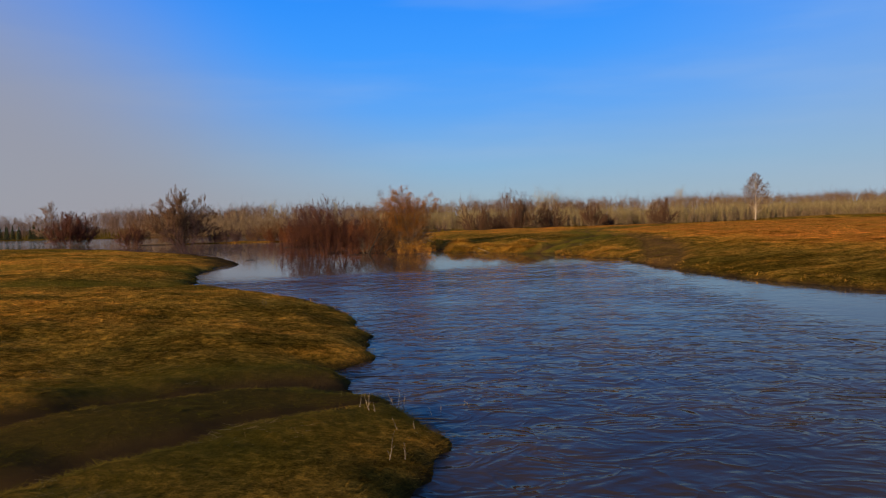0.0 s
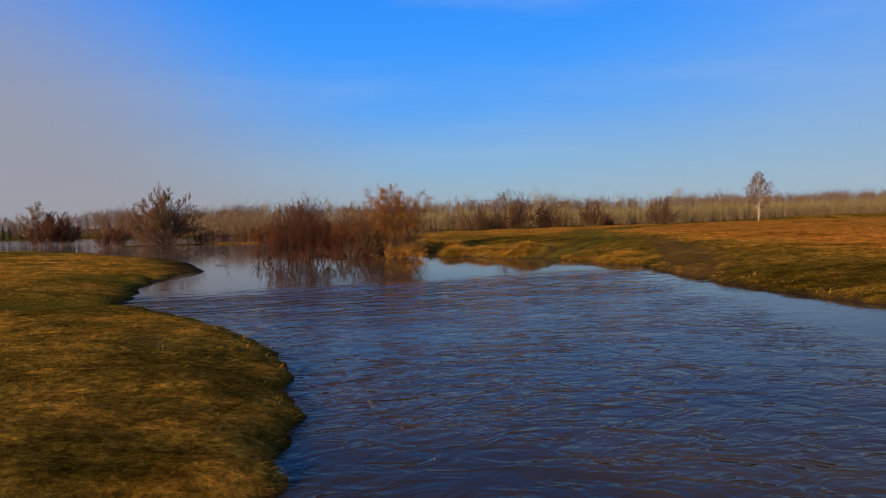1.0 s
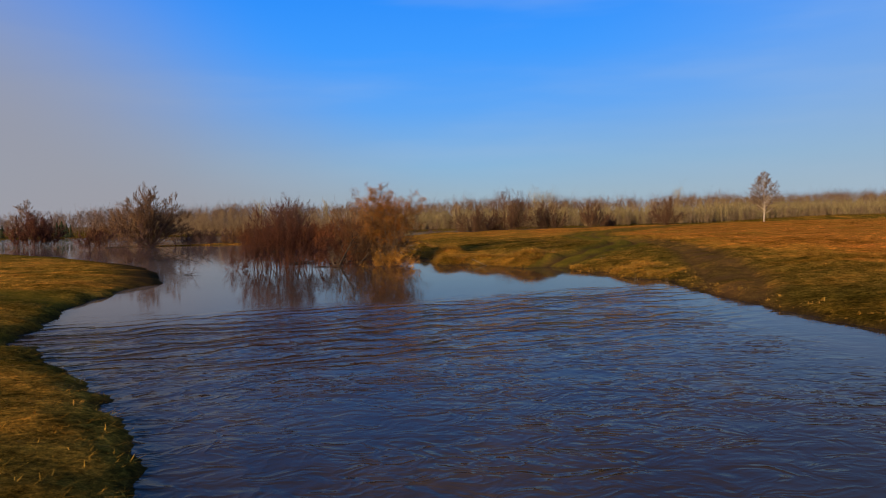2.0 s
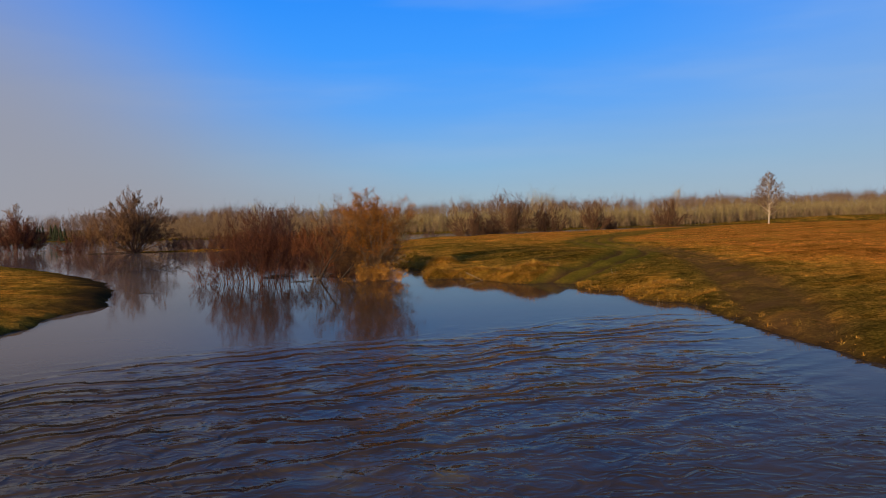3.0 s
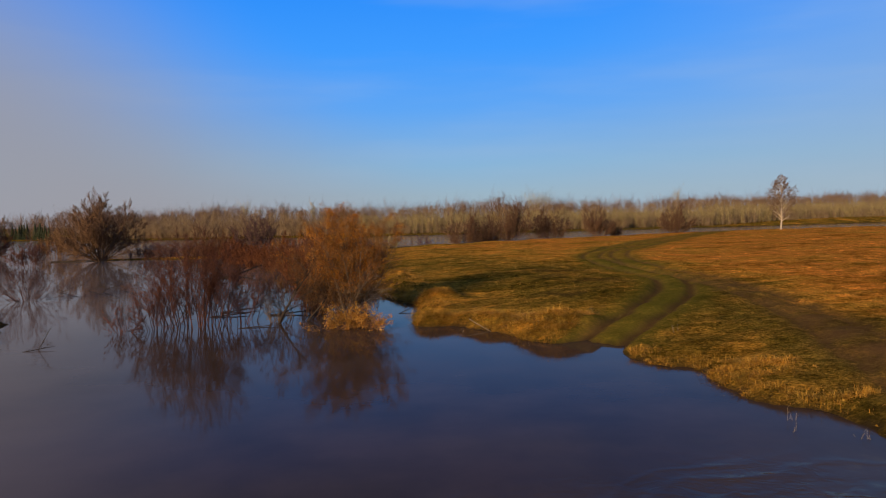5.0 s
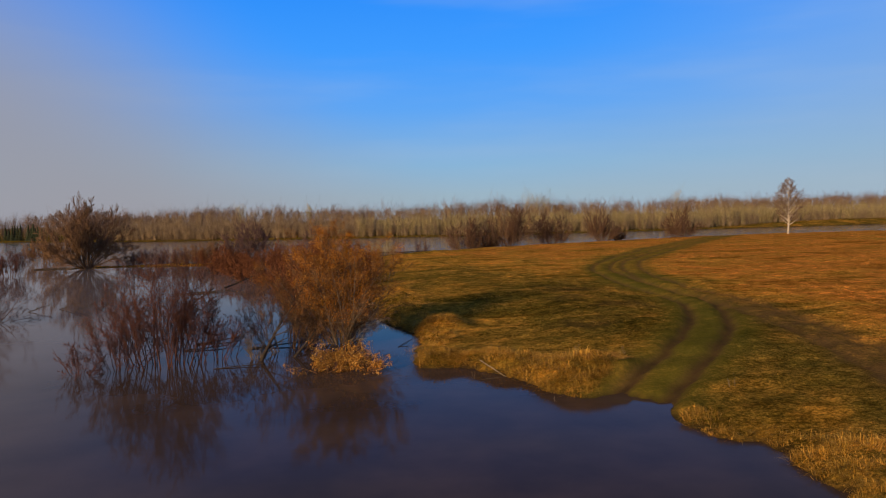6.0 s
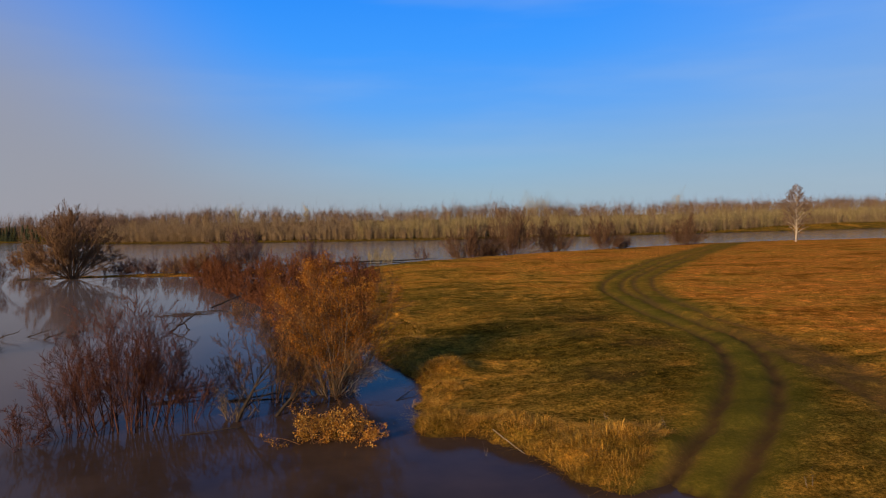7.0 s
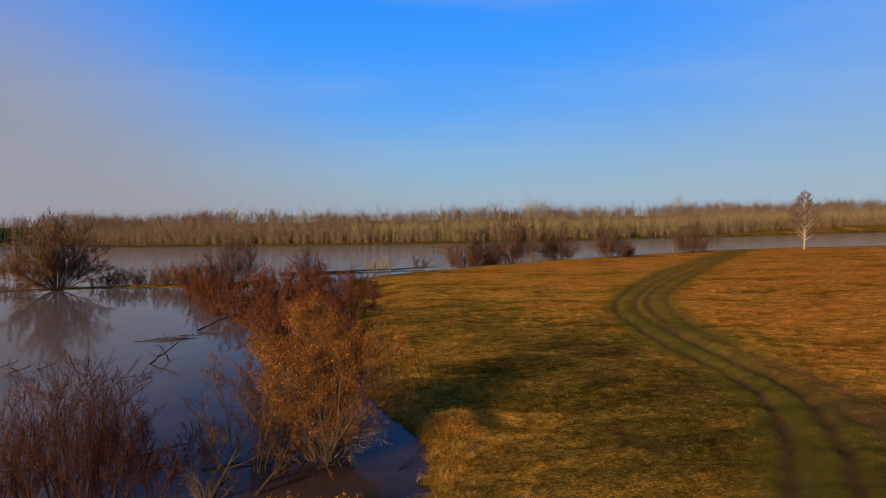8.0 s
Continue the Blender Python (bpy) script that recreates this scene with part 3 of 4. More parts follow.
# ---- grass ----
def blades(name, spots, r, per, low, high, lean, width, mat, label, category, bent=True, lie=0.1):
    """Tufts of blades on the given places (rows of x, y, z, size)."""
    base = np.repeat(spots, per, 0)
    n = len(base)
    a = r.uniform(0, 2 * math.pi, n)
    long = r.uniform(low, high, n) * base[:, 3]
    out = r.uniform(lie, lean, n)
    foot = base[:, :3].copy()
    off = r.uniform(0, 1, n) ** 0.5 * 0.6 * long
    foot[:, 0] += np.cos(a) * off
    foot[:, 1] += np.sin(a) * off
    foot[:, 2] -= 0.01
    way = np.stack([np.cos(a), np.sin(a), np.zeros(n)], 1)
    b = a + r.uniform(0.6, 2.5, n)
    across = np.stack([np.cos(b), np.sin(b), np.zeros(n)], 1) * (width * r.uniform(0.6, 1.3, n))[:, None]
    mid = foot + way * (0.35 * out * long)[:, None]
    mid[:, 2] += 0.62 * long * (1.0 - 0.2 * np.minimum(out, 2))
    tip = foot + way * (out * long)[:, None]
    tip[:, 2] += long * np.maximum(1.0 - 0.42 * out, 0.15)
    k = np.arange(n)[:, None]
    if bent:
        co = np.stack([foot - across, foot + across, mid - across * 0.7, mid + across * 0.7, tip], 1).reshape(-1, 3)
        me = fast_mesh(name, co, k * 5 + np.array([[0, 1, 3, 2]]), k * 5 + np.array([[2, 3, 4]]))
    else:
        co = np.stack([foot - across, foot + across, tip], 1).reshape(-1, 3)
        me = fast_mesh(name, co, None, k * 3 + np.array([[0, 1, 2]]))
    g = base[:, 4]
    for tag, values in (("dry", dryness(foot[:, 0], foot[:, 1])), ("green", g * 0.9)):
        me.attributes.new(tag, "FLOAT", "POINT").data.foreach_set("value", np.repeat(values, 5 if bent else 3).astype(np.float32))
    tagged(part(name, me, mat), label, category, kind="stuff")


def scatter(r, count, x0, x1, y0, y1, keep):
    x, y = r.uniform(x0, x1, count), r.uniform(y0, y1, count)
    z, edge, soil, green, mud = land(x[None], y[None])
    z, edge, soil, green, mud = z[0], edge[0], soil[0], green[0], mud[0]
    ok = keep(x, y, z, edge, soil, green, r.uniform(0, 1, count)) & ((mud < 0.25 + 0.75 * r.uniform(0, 1, count)) | (edge < 0.8))
    return np.stack([x, y, z, r.uniform(0.6, 1.25, count), green], 1)[ok]


def mounded(x, y):
    return sum(np.exp(-((x - mx) ** 2 + (y - my) ** 2) / (size * size * 1.3)) for mx, my, size, high in MOUNDS)


GR = np.random.RandomState(11)
TURF_LABEL = "short matted dry meadow grass, straw brown with green"
bank_turf = scatter(GR, 150000, -10, 0, 6, 22, lambda x, y, z, e, s, g, u: (e > 0.05) & (z > 0.03) & (s < 0.3 + 0.25 * u) & (u > (y - 8) / 24) & (x > -(y + 1) * 0.60))
blades("near_turf", bank_turf, GR, 5, 0.02, 0.06, 4.2, 0.0032, BLADE_SHORT, TURF_LABEL, "grass", False, 1.3)
meadow_turf = np.vstack([
    scatter(GR, 30000, -18, -1, 17, 56, lambda x, y, z, e, s, g, u: (e > 0.05) & (z > 0.04) & (u > 0.5 * g) & (x > -(y + 1) * 0.62) & ((e > 1.8) | (y < 48))),
    scatter(GR, 90000, -6, 26, 42, 112, lambda x, y, z, e, s, g, u: (e > 0.1) & (z > 0.1) & (u > np.maximum(s, 0.75 * g)) & (u > (y - 60) / 75) & (x < (y - 8) * 0.62)),
    scatter(GR, 6000, 8, 20, 24, 42, lambda x, y, z, e, s, g, u: (e > 0.1) & (z > 0.08) & (u > np.maximum(s, 0.7 * g)))])
blades("meadow_turf", meadow_turf, GR, 4, 0.04, 0.12, 3.6, 0.008, BLADE_SHORT, TURF_LABEL, "grass", False, 0.7)

gold = np.vstack([
    scatter(GR, 90000, -5, 11, 46, 74, lambda x, y, z, e, s, g, u: (e > -0.05) & (e < 3.6) & (z > 0.0) & (s < 0.25) & (g < 0.55) & ((mounded(x, y) > 0.25 + 0.4 * u) | ((e < 0.9) & (u > 0.6)))),
    scatter(GR, 3500, -6, 1, 74, 95, lambda x, y, z, e, s, g, u: (e > 0.0) & (e < 3.2) & (z > 0.05)),
    scatter(GR, 1500, 8, 14, 20, 46, lambda x, y, z, e, s, g, u: (e > 0.0) & (e < 0.8) & (z > 0.04) & (u > g))])
tufts = scatter(GR, 26000, -4, 24, 54, 108, lambda x, y, z, e, s, g, u: (e > 0.6) & (s < 0.2) & (g < 0.4) & (rolling(x, y, 4.0, 31) + 0.6 * rolling(x, y, 1.4, 32) > 0.55 + 0.6 * u))
blades("grass_tufts", tufts, GR, 6, 0.06, 0.18, 2.6, 0.007, BLADE_GOLD, "scattered tufts of taller straw-coloured dry grass", "grass", False)
left_tufts = scatter(GR, 16000, -14, -0.5, 7, 34, lambda x, y, z, e, s, g, u: (e > 0.1) & (s < 0.3) & (x > -(y + 1) * 0.6) & (rolling(x, y, 2.2, 33) + 0.6 * rolling(x, y, 0.8, 34) > 0.35 + 0.8 * u))
blades("straw_tufts", left_tufts, GR, 9, 0.03, 0.085, 3.6, 0.0024, BLADE_PALE, "matted tufts of pale dry grass on the turf", "grass", False, 1.4)
gold[:, 3] *= np.where(gold[:, 1] < 55, 0.62, 1.0) * np.clip(0.8 + 0.55 * rolling(gold[:, 0], gold[:, 1], 0.9, 41) + 0.25 * rolling(gold[:, 0], gold[:, 1], 2.6, 42), 0.3, 1.5)
blades("bank_grass", gold, GR, 8, 0.08, 0.30, 3.2, 0.0065, BLADE_GOLD, "long golden dry grass drooping over the river bank", "grass")


# ---- bushes and trees ----
def leaf_mesh(name, tips, rng, per, size, spread, keep=None):
    """Small narrow leaves round the twig ends, each a folded blade of two faces."""
    co, quads = [], []
    for p, d in tips:
        if keep is not None and rng.random() > keep(p):
            continue
        for _ in range(per):
            c = p + rand_dir(rng) * spread * rng.random()
            a = (d * 0.4 + rand_dir(rng) + Vector((0, 0, -0.5))).normalized()
            b = a.cross(rand_dir(rng)).normalized()
            s = size * rng.uniform(0.6, 1.3)
            f = a.cross(b) * (0.12 * s)
            k = len(co)
            co.extend([c, c + a * s * 0.5 + b * s * 0.2 + f, c + a * s, c + a * s * 0.5 - b * s * 0.2 + f])
            quads.append((k, k + 1, k + 2, k + 3))
    return fast_mesh(name, np.array([tuple(v) for v in co]).reshape(-1, 3), np.array(quads, int).reshape(-1, 4))


def plant(name, x, y, z=None):
    ob = new(name)
    ob.location = (x, y, height_at(x, y) - 0.03 if z is None else z)
    return ob


def stuff(name, me, mat, parent, label=""):
    """A part made of more pieces than one could count."""
    return tagged(part(name, me, mat, parent, label), kind="stuff")


def bush(name, x, y, seed, stems, high, wide, mat, label, category="bush", fan=35, shoots=(7, 6, 4), thin=0.006, z=None, foot=0.3, stem_r=0.03, depth_ratio=1.0, wobble=0.13, group="", start=0.12):
    """A many-stemmed bare bush: stems from a broad foot, each with shoots, and a crown of twigs."""
    rng = random.Random(seed)
    ob = plant(name, x, y, z)
    fine = Limbs()
    spec = [(shoots[0], 32, 0.40, wobble, 0.05, start), (shoots[1], 32, 0.5, wobble * 1.1, 0.04), (shoots[2], 32, 0.5, 0.16, 0.03), (0, 0, 0, 0.14, 0.02)]
    for s in range(stems):
        a, q = rng.uniform(0, 2 * math.pi), rng.random() ** 0.6
        foot_at = Vector((math.cos(a) * q * foot * wide / 2, math.sin(a) * q * foot * wide / 2 * depth_ratio, 0))
        out = radians(fan * q * rng.uniform(0.5, 1.15))
        d = Vector((math.cos(a) * math.sin(out), math.sin(a) * math.sin(out) * depth_ratio, math.cos(out)))
        one = Limbs()
        grow((one, fine, fine), rng, foot_at - Vector((0, 0, 0.1)), d, high * (1.0 - 0.42 * q * q) * (rng.uniform(0.82, 1.04) if rng.random() < 0.72 else rng.uniform(0.4, 0.8)), stem_r * rng.uniform(0.7, 1.2), 0, spec, thin)
        part("stem", one.mesh("stem"), mat, ob)
    stuff("crown", fine.mesh("crown"), mat, ob)
    return tagged(ob, label, category, group)


# big yellow willow on the point, still holding dry leaves
def yellow_willow():
    rng = random.Random(5)
    ob = plant("willow_tree", -3.15, 68.2)
    main, fine = Limbs(), Limbs()
    spec = [(12, 30, 0.36, 0.13, 0.03, 0.16), (7, 34, 0.46, 0.17, 0.02), (5, 36, 0.5, 0.18, 0.0), (0, 0, 0, 0.15, -0.02)]
    for s in range(36):
        a = 2 * math.pi * (s * 0.618 + 0.15 * rng.random())
        q = ((s + 0.5) / 36) ** 0.75
        short = s % 3 == 0
        out = radians(q * (41 if math.cos(a) < 0.2 else 33) + (14 if short else 0))
        d = Vector((math.cos(a) * math.sin(out), math.sin(a) * math.sin(out), math.cos(out)))
        high = 5.35 * (1 - 0.14 * q * q) * (rng.uniform(0.4, 0.65) if short else rng.uniform(0.84, 1.02))
        one = Limbs()
        grow((one, main, fine), rng, Vector((math.cos(a) * 0.45 * q, math.sin(a) * 0.45 * q, -0.15)), d, high, rng.uniform(0.028, 0.06), 0, spec, 0.0055)
        part("trunk", one.mesh("trunk"), BARK_GREY, ob)
    # pale bare boughs low on the sunny side
    bare = Limbs()
    for s in range(13):
        a = rng.uniform(-1.3, 0.9)
        d = Vector((math.cos(a) * 0.85, math.sin(a) * 0.6 - 0.25, rng.uniform(0.15, 1.1))).normalized()
        grow((bare,), rng, Vector((0.3, -0.2, rng.uniform(0.2, 1.3))), d, rng.uniform(1.2, 2.2), 0.026, 0, [(6, 45, 0.45, 0.3, 0.0), (5, 45, 0.5, 0.3, -0.03), (0, 0, 0, 0.2, 0)], 0.006)
    stuff("bare_boughs", bare.mesh("bare_boughs"), STICK_PALE, ob, "pale weathered bare boughs")
    stuff("branchwork", main.mesh("branchwork"), BARK_GREY, ob)
    stuff("crown", fine.mesh("crown"), BARK_BROWN, ob)

    def keep(p):
        f = 0.17 + 0.32 * (p.z - 1.7) - 0.25 * max(p.x - 0.6, 0) - 0.55 * max(p.z - 4.6, 0)
        clump = 0.45 + 0.8 * noise.noise(p * 0.95) + 0.5 * noise.noise(p * 2.3)
        return min(max(f, 0.05), 0.9) * min(max(clump + 0.35, 0.06), 1.2)
    stuff("foliage", leaf_mesh("foliage", fine.tips, rng, 5, 0.056, 0.20, keep), LEAF_GOLD, ob, "dry yellow-orange leaves")
    tagged(ob, "willow tree in flood water, dry yellow-orange leaves, bare top twigs", "tree")


yellow_willow()


def drooping_shoots():
    rng = random.Random(8)
    ob = plant("willow_shoots", -2.55, 61.7, 0.0)
    main, fine = Limbs(), Limbs()
    spec = [(7, 40, 0.45, 0.15, -0.02), (5, 36, 0.5, 0.2, 0.0), (0, 0, 0, 0.2, 0.0)]
    for s in range(44):
        a = rng.uniform(0, 2 * math.pi)
        out = radians(rng.uniform(15, 68))
        d = Vector((math.cos(a) * math.sin(out) * 1.3, math.sin(a) * math.sin(out) * 0.8, math.cos(out)))
        grow((main, fine), rng, Vector((rng.uniform(-1.15, 1.15), rng.uniform(-0.5, 0.6), -0.05)), d, rng.uniform(0.6, 1.15), 0.012, 0, spec, 0.004)
    stuff("stem_tangle", main.mesh("stem_tangle"), BARK_BROWN, ob)
    stuff("crown", fine.mesh("crown"), BARK_BROWN, ob)
    stuff("foliage", leaf_mesh("foliage", fine.tips, rng, 2, 0.075, 0.12, lambda p: 0.9), LEAF_STRAW, ob, "dry straw-yellow leaves")
    tagged(ob, "low clump of willow shoots with dry yellow leaves in the water", "bush")


drooping_shoots()

THICKET = "bare reddish brown willow thicket standing in flood water"
bush("willow_thicket", -9.9, 64.0, 21, 36, 4.5, 4.0, BARK_RED, THICKET, fan=24, shoots=(10, 7, 4), foot=0.80, stem_r=0.024, thin=0.0062, z=0.0, depth_ratio=0.7, start=0.14, wobble=0.16)
bush("willow_thicket", -11.3, 63.2, 28, 18, 3.0, 2.4, BARK_RED, THICKET, fan=46, shoots=(9, 6, 4), foot=0.6, stem_r=0.017, thin=0.006, z=0.0, depth_ratio=0.7, start=0.10, wobble=0.19)
bush("willow_thicket", -8.3, 65.0, 22, 18, 3.3, 2.8, BARK_RED, THICKET, fan=34, shoots=(9, 6, 4), foot=0.7, stem_r=0.019, thin=0.006, z=0.0, start=0.25, wobble=0.17)
bush("willow_bush", -12.5, 62.2, 23, 18, 1.5, 2.2, BARK_RED, "low sprawling bare red-brown bush at the water line", fan=74, shoots=(6, 5, 3), foot=0.35, stem_r=0.014, thin=0.006, z=0.0)
bush("willow_bush", -6.3, 64.7, 24, 12, 1.7, 1.6, BARK_GREY, "broken pale-stemmed bush stump in flood water", fan=48, shoots=(6, 5, 3), foot=0.4, stem_r=0.022, thin=0.005, z=0.0, wobble=0.26)
bush("alder_bush", -5.4, 67.0, 25, 22, 4.0, 4.0, BARK_BROWN, "thin bare brown bush beside the yellow willow", fan=42, shoots=(8, 6, 4), foot=0.5, stem_r=0.024, thin=0.007, z=0.0)
bush("alder_bush", -4.6, 71.4, 27, 18, 3.6, 4.2, BARK_BROWN, "thin bare brown bush behind the yellow willow", fan=42, shoots=(7, 6, 4), foot=0.7, stem_r=0.022, thin=0.006, z=0.0, start=0.05)


def leaning_tree(name, x, y, seed, high, tilt, mat, label):
    rng = random.Random(seed)
    ob = plant(name, x, y, 0.0)
    main, fine = Limbs(), Limbs()
    spec = [(7, 48, 0.55, 0.2, 0.05), (7, 42, 0.5, 0.22, 0.03), (5, 38, 0.5, 0.2, 0.02), (0, 0, 0, 0.2, 0.0)]
    grow((main, main, fine), rng, Vector((0, 0, -0.2)), Vector((tilt[0], tilt[1], 1)).normalized(), high, 0.085, 0, spec, 0.005)
    part("trunk", main.mesh("trunk"), mat, ob)
    stuff("crown", fine.mesh("crown"), mat, ob)
    return tagged(ob, label, "tree")


leaning_tree("willow_tree", -6.2, 64.3, 31, 3.1, (0.30, 0.15), BARK_DARK, "small dark leaning willow with bare crooked branches")
leaning_tree("willow_tree", -5.0, 64.9, 32, 1.9, (0.5, 0.3), BARK_DARK, "small dark leaning willow with bare crooked branches")

# bushes behind the point, towards the backwater
BROWN = "dense bare red-brown willow bush in the backwater"
for k, (x, y, h, w) in enumerate([(-31, 146.5, 3.0, 6), (-27, 142, 3.2, 6.5), (-25, 132, 2.6, 6.5), (-23.5, 124, 2.5, 6), (-22, 137, 3.2, 7), (-18.5, 137, 3.3, 6.5), (-19.5, 117, 2.6, 6), (-15, 132, 3.3, 6.5), (-12.0, 127, 3.3, 6),
                                  (-16.5, 110, 2.6, 5.5), (-10.4, 119, 3.2, 6), (-9.0, 112, 3.0, 5.5), (-8.4, 104, 2.8, 5), (-13.6, 144, 3.0, 6.5), (-9.4, 138, 3.0, 6.5), (-7.4, 130, 2.8, 6), (-17.5, 124.5, 2.7, 6), (-14.5, 118, 2.7, 5.5),
                                  (-13.2, 106, 2.5, 5), (-11.2, 99, 2.5, 5), (-8.8, 93, 2.3, 4.5), (-6.0, 98, 2.2, 5.5), (-4.9, 91, 2.1, 5), (-4.2, 84.5, 1.9, 4.4), (-5.6, 110, 2.4, 5.5), (-6.2, 121, 2.6, 5.5), (-7.2, 87, 2.2, 4.4), (-6.6, 80, 2.2, 4.2)]):
    bush("willow_bush", x, y, 40 + k, 22, h * 1.08, w * 1.1, BARK_RUST, BROWN, fan=66, shoots=(8, 6, 4), foot=0.5, stem_r=0.024, thin=0.02, z=0.0, group="backwater bushes", start=0.04)


def spreading_willow(x, y, seed, high, fan, mat, label, stems=14):
    rng = random.Random(seed)
    ob = plant("willow_tree", x, y, 0.0)
    main, fine = Limbs(), Limbs()
    spec = [(12, 32, 0.36, 0.10, 0.04, 0.16), (8, 34, 0.48, 0.14, 0.04), (6, 34, 0.5, 0.16, 0.03), (0, 0, 0, 0.16, 0.02)]
    thin = 0.028 if y < 200 else 0.05
    trunks = []
    for s in range(stems):
        a = 2 * math.pi * (s * 0.618 + 0.2 * rng.random())
        out = radians(fan * ((s + 0.5) / stems) ** 0.8)
        d = Vector((math.cos(a) * math.sin(out), math.sin(a) * math.sin(out), math.cos(out)))
        one = Limbs()
        trunks.append(one)
        grow((one, main, fine), rng, Vector((math.cos(a) * 0.3, math.sin(a) * 0.3, -0.1)), d, high * rng.uniform(0.82, 0.98) * (1.0 - 0.30 * (math.degrees(out) / fan) ** 2), 0.13 * rng.uniform(0.7, 1.1), 0, spec, thin)
    for one in trunks:
        part("trunk", one.mesh("trunk"), mat, ob)
    stuff("branchwork", main.mesh("branchwork"), mat, ob)
    stuff("crown", fine.mesh("crown"), mat, ob)
    return tagged(ob, label, "tree")


spreading_willow(-49.8, 146.2, 51, 9.6, 74, BARK_WILLOW, "bare spreading brown willow mirrored in the flood water", 26)
bush("willow_bush", -25.7, 79.3, 52, 22, 3.6, 4.2, BARK_PURPLE, "bare dark bush beside the flooded spit", fan=82, shoots=(8, 6, 4), foot=0.35, stem_r=0.025, thin=0.007, z=0.0)
bush("willow_bush", -52.5, 131, 53, 26, 4.0, 6, BARK_RED, "bare red-brown bush standing in open flood water", fan=55, shoots=(7, 6, 4), foot=0.5, thin=0.018, z=0.0)
bush("willow_bush", -82, 168, 54, 44, 6.8, 12, BARK_RED, "broad dense red-brown willow bush in flood water", fan=50, shoots=(9, 7, 4), foot=0.6, thin=0.03, z=0.0, stem_r=0.04)
bush("willow_bush", -69, 172, 55, 36, 4.8, 8.5, BARK_BROWN, "bare brown willow bush in flood water", fan=45, shoots=(7, 6, 4), foot=0.7, thin=0.024, z=0.0, stem_r=0.04)
spreading_willow(-150, 290, 56, 15, 40, BARK_WOOD, "tall bare tree on the far bank", 5)

STRIP = "small bare dark bush on a narrow flooded bank"
for k, (x, y, h, w, mat) in enumerate([(-45, 150.9, 1.8, 3.4, BARK_PURPLE), (-42.6, 150.7, 2.3, 3.6, BARK_PURPLE), (-40.2, 150.4, 2.0, 3.6, BARK_PURPLE), (-38, 150.2, 2.6, 4, BARK_PURPLE), (-35.6, 149.9, 2.5, 4, BARK_BROWN), (-33.2, 149.6, 2.9, 4.2, BARK_BROWN), (-30.5, 149.4, 3.4, 4.6, BARK_BROWN)]):
    bush("strip_bush", x, y, 60 + k, 22, h * 1.3, w * 1.2, mat, STRIP, fan=52, shoots=(7, 5, 4), foot=0.9, thin=0.02, z=0.02, group="bushes on the flooded bank", start=0.04)
bush("willow_bush", -26, 148.5, 66, 44, 6.4, 9, BARK_PURPLE, "large bare purple-brown bush on a flooded bank", fan=50, shoots=(7, 6, 4), foot=0.5, thin=0.022, stem_r=0.045)
leaning_tree("willow_tree", -20.2, 166, 67, 6.6, (0.2, 0.1), BARK_PURPLE, "small bare willow tree at the edge of the backwater")
bush("willow_bush", -18.4, 166, 68, 24, 6.0, 6, BARK_PURPLE, "bare purple-brown bush at the edge of the backwater", fan=45, shoots=(7, 6, 4), foot=0.4, thin=0.022, stem_r=0.04)
bush("reed_bush", -7, 176.5, 69, 40, 3.0, 5.5, BARK_OLIVE, "pale straw-coloured reedy bush beside the long log", fan=25, shoots=(5, 4, 3), foot=0.9, thin=0.02, z=0.0)
bush("willow_bush", 0.5, 178.5, 70, 12, 3.0, 4, BARK_PURPLE, "thin bare bush beside the long log", fan=45, shoots=(6, 5, 4), foot=0.4, thin=0.02, z=0.0)

RIVER = "bare brown willow bush along the river bank"
for k, (x, y, h, w, n, mat) in enumerate([(9.2, 177, 5.6, 7.5, 30, BARK_UMBER), (13.5, 180, 4.0, 5, 24, BARK_UMBER), (18.2, 182, 7.6, 9.5, 30, BARK_UMBER), (28.0, 188, 5.2, 7.5, 30, BARK_UMBER), (37.5, 184, 5.0, 6.2, 22, BARK_UMBER), (42.5, 190, 2.4, 3.5, 14, BARK_UMBER), (58.0, 196, 5.2, 7.5, 26, BARK_UMBER)]):
    bush("river_bush", x, y, 80 + k, n + 8, h * 1.2, w, mat, RIVER, fan=60, shoots=(9, 6, 3), foot=0.4, thin=0.026, stem_r=0.05, start=0.08, group="bushes on the far meadow edge")
leaning_tree("willow_tree", 19.5, 181, 90, 7.8, (0.15, 0), BARK_DARK, "dark crooked willow among bushes on the meadow edge").location.z = height_at(19.5, 181)


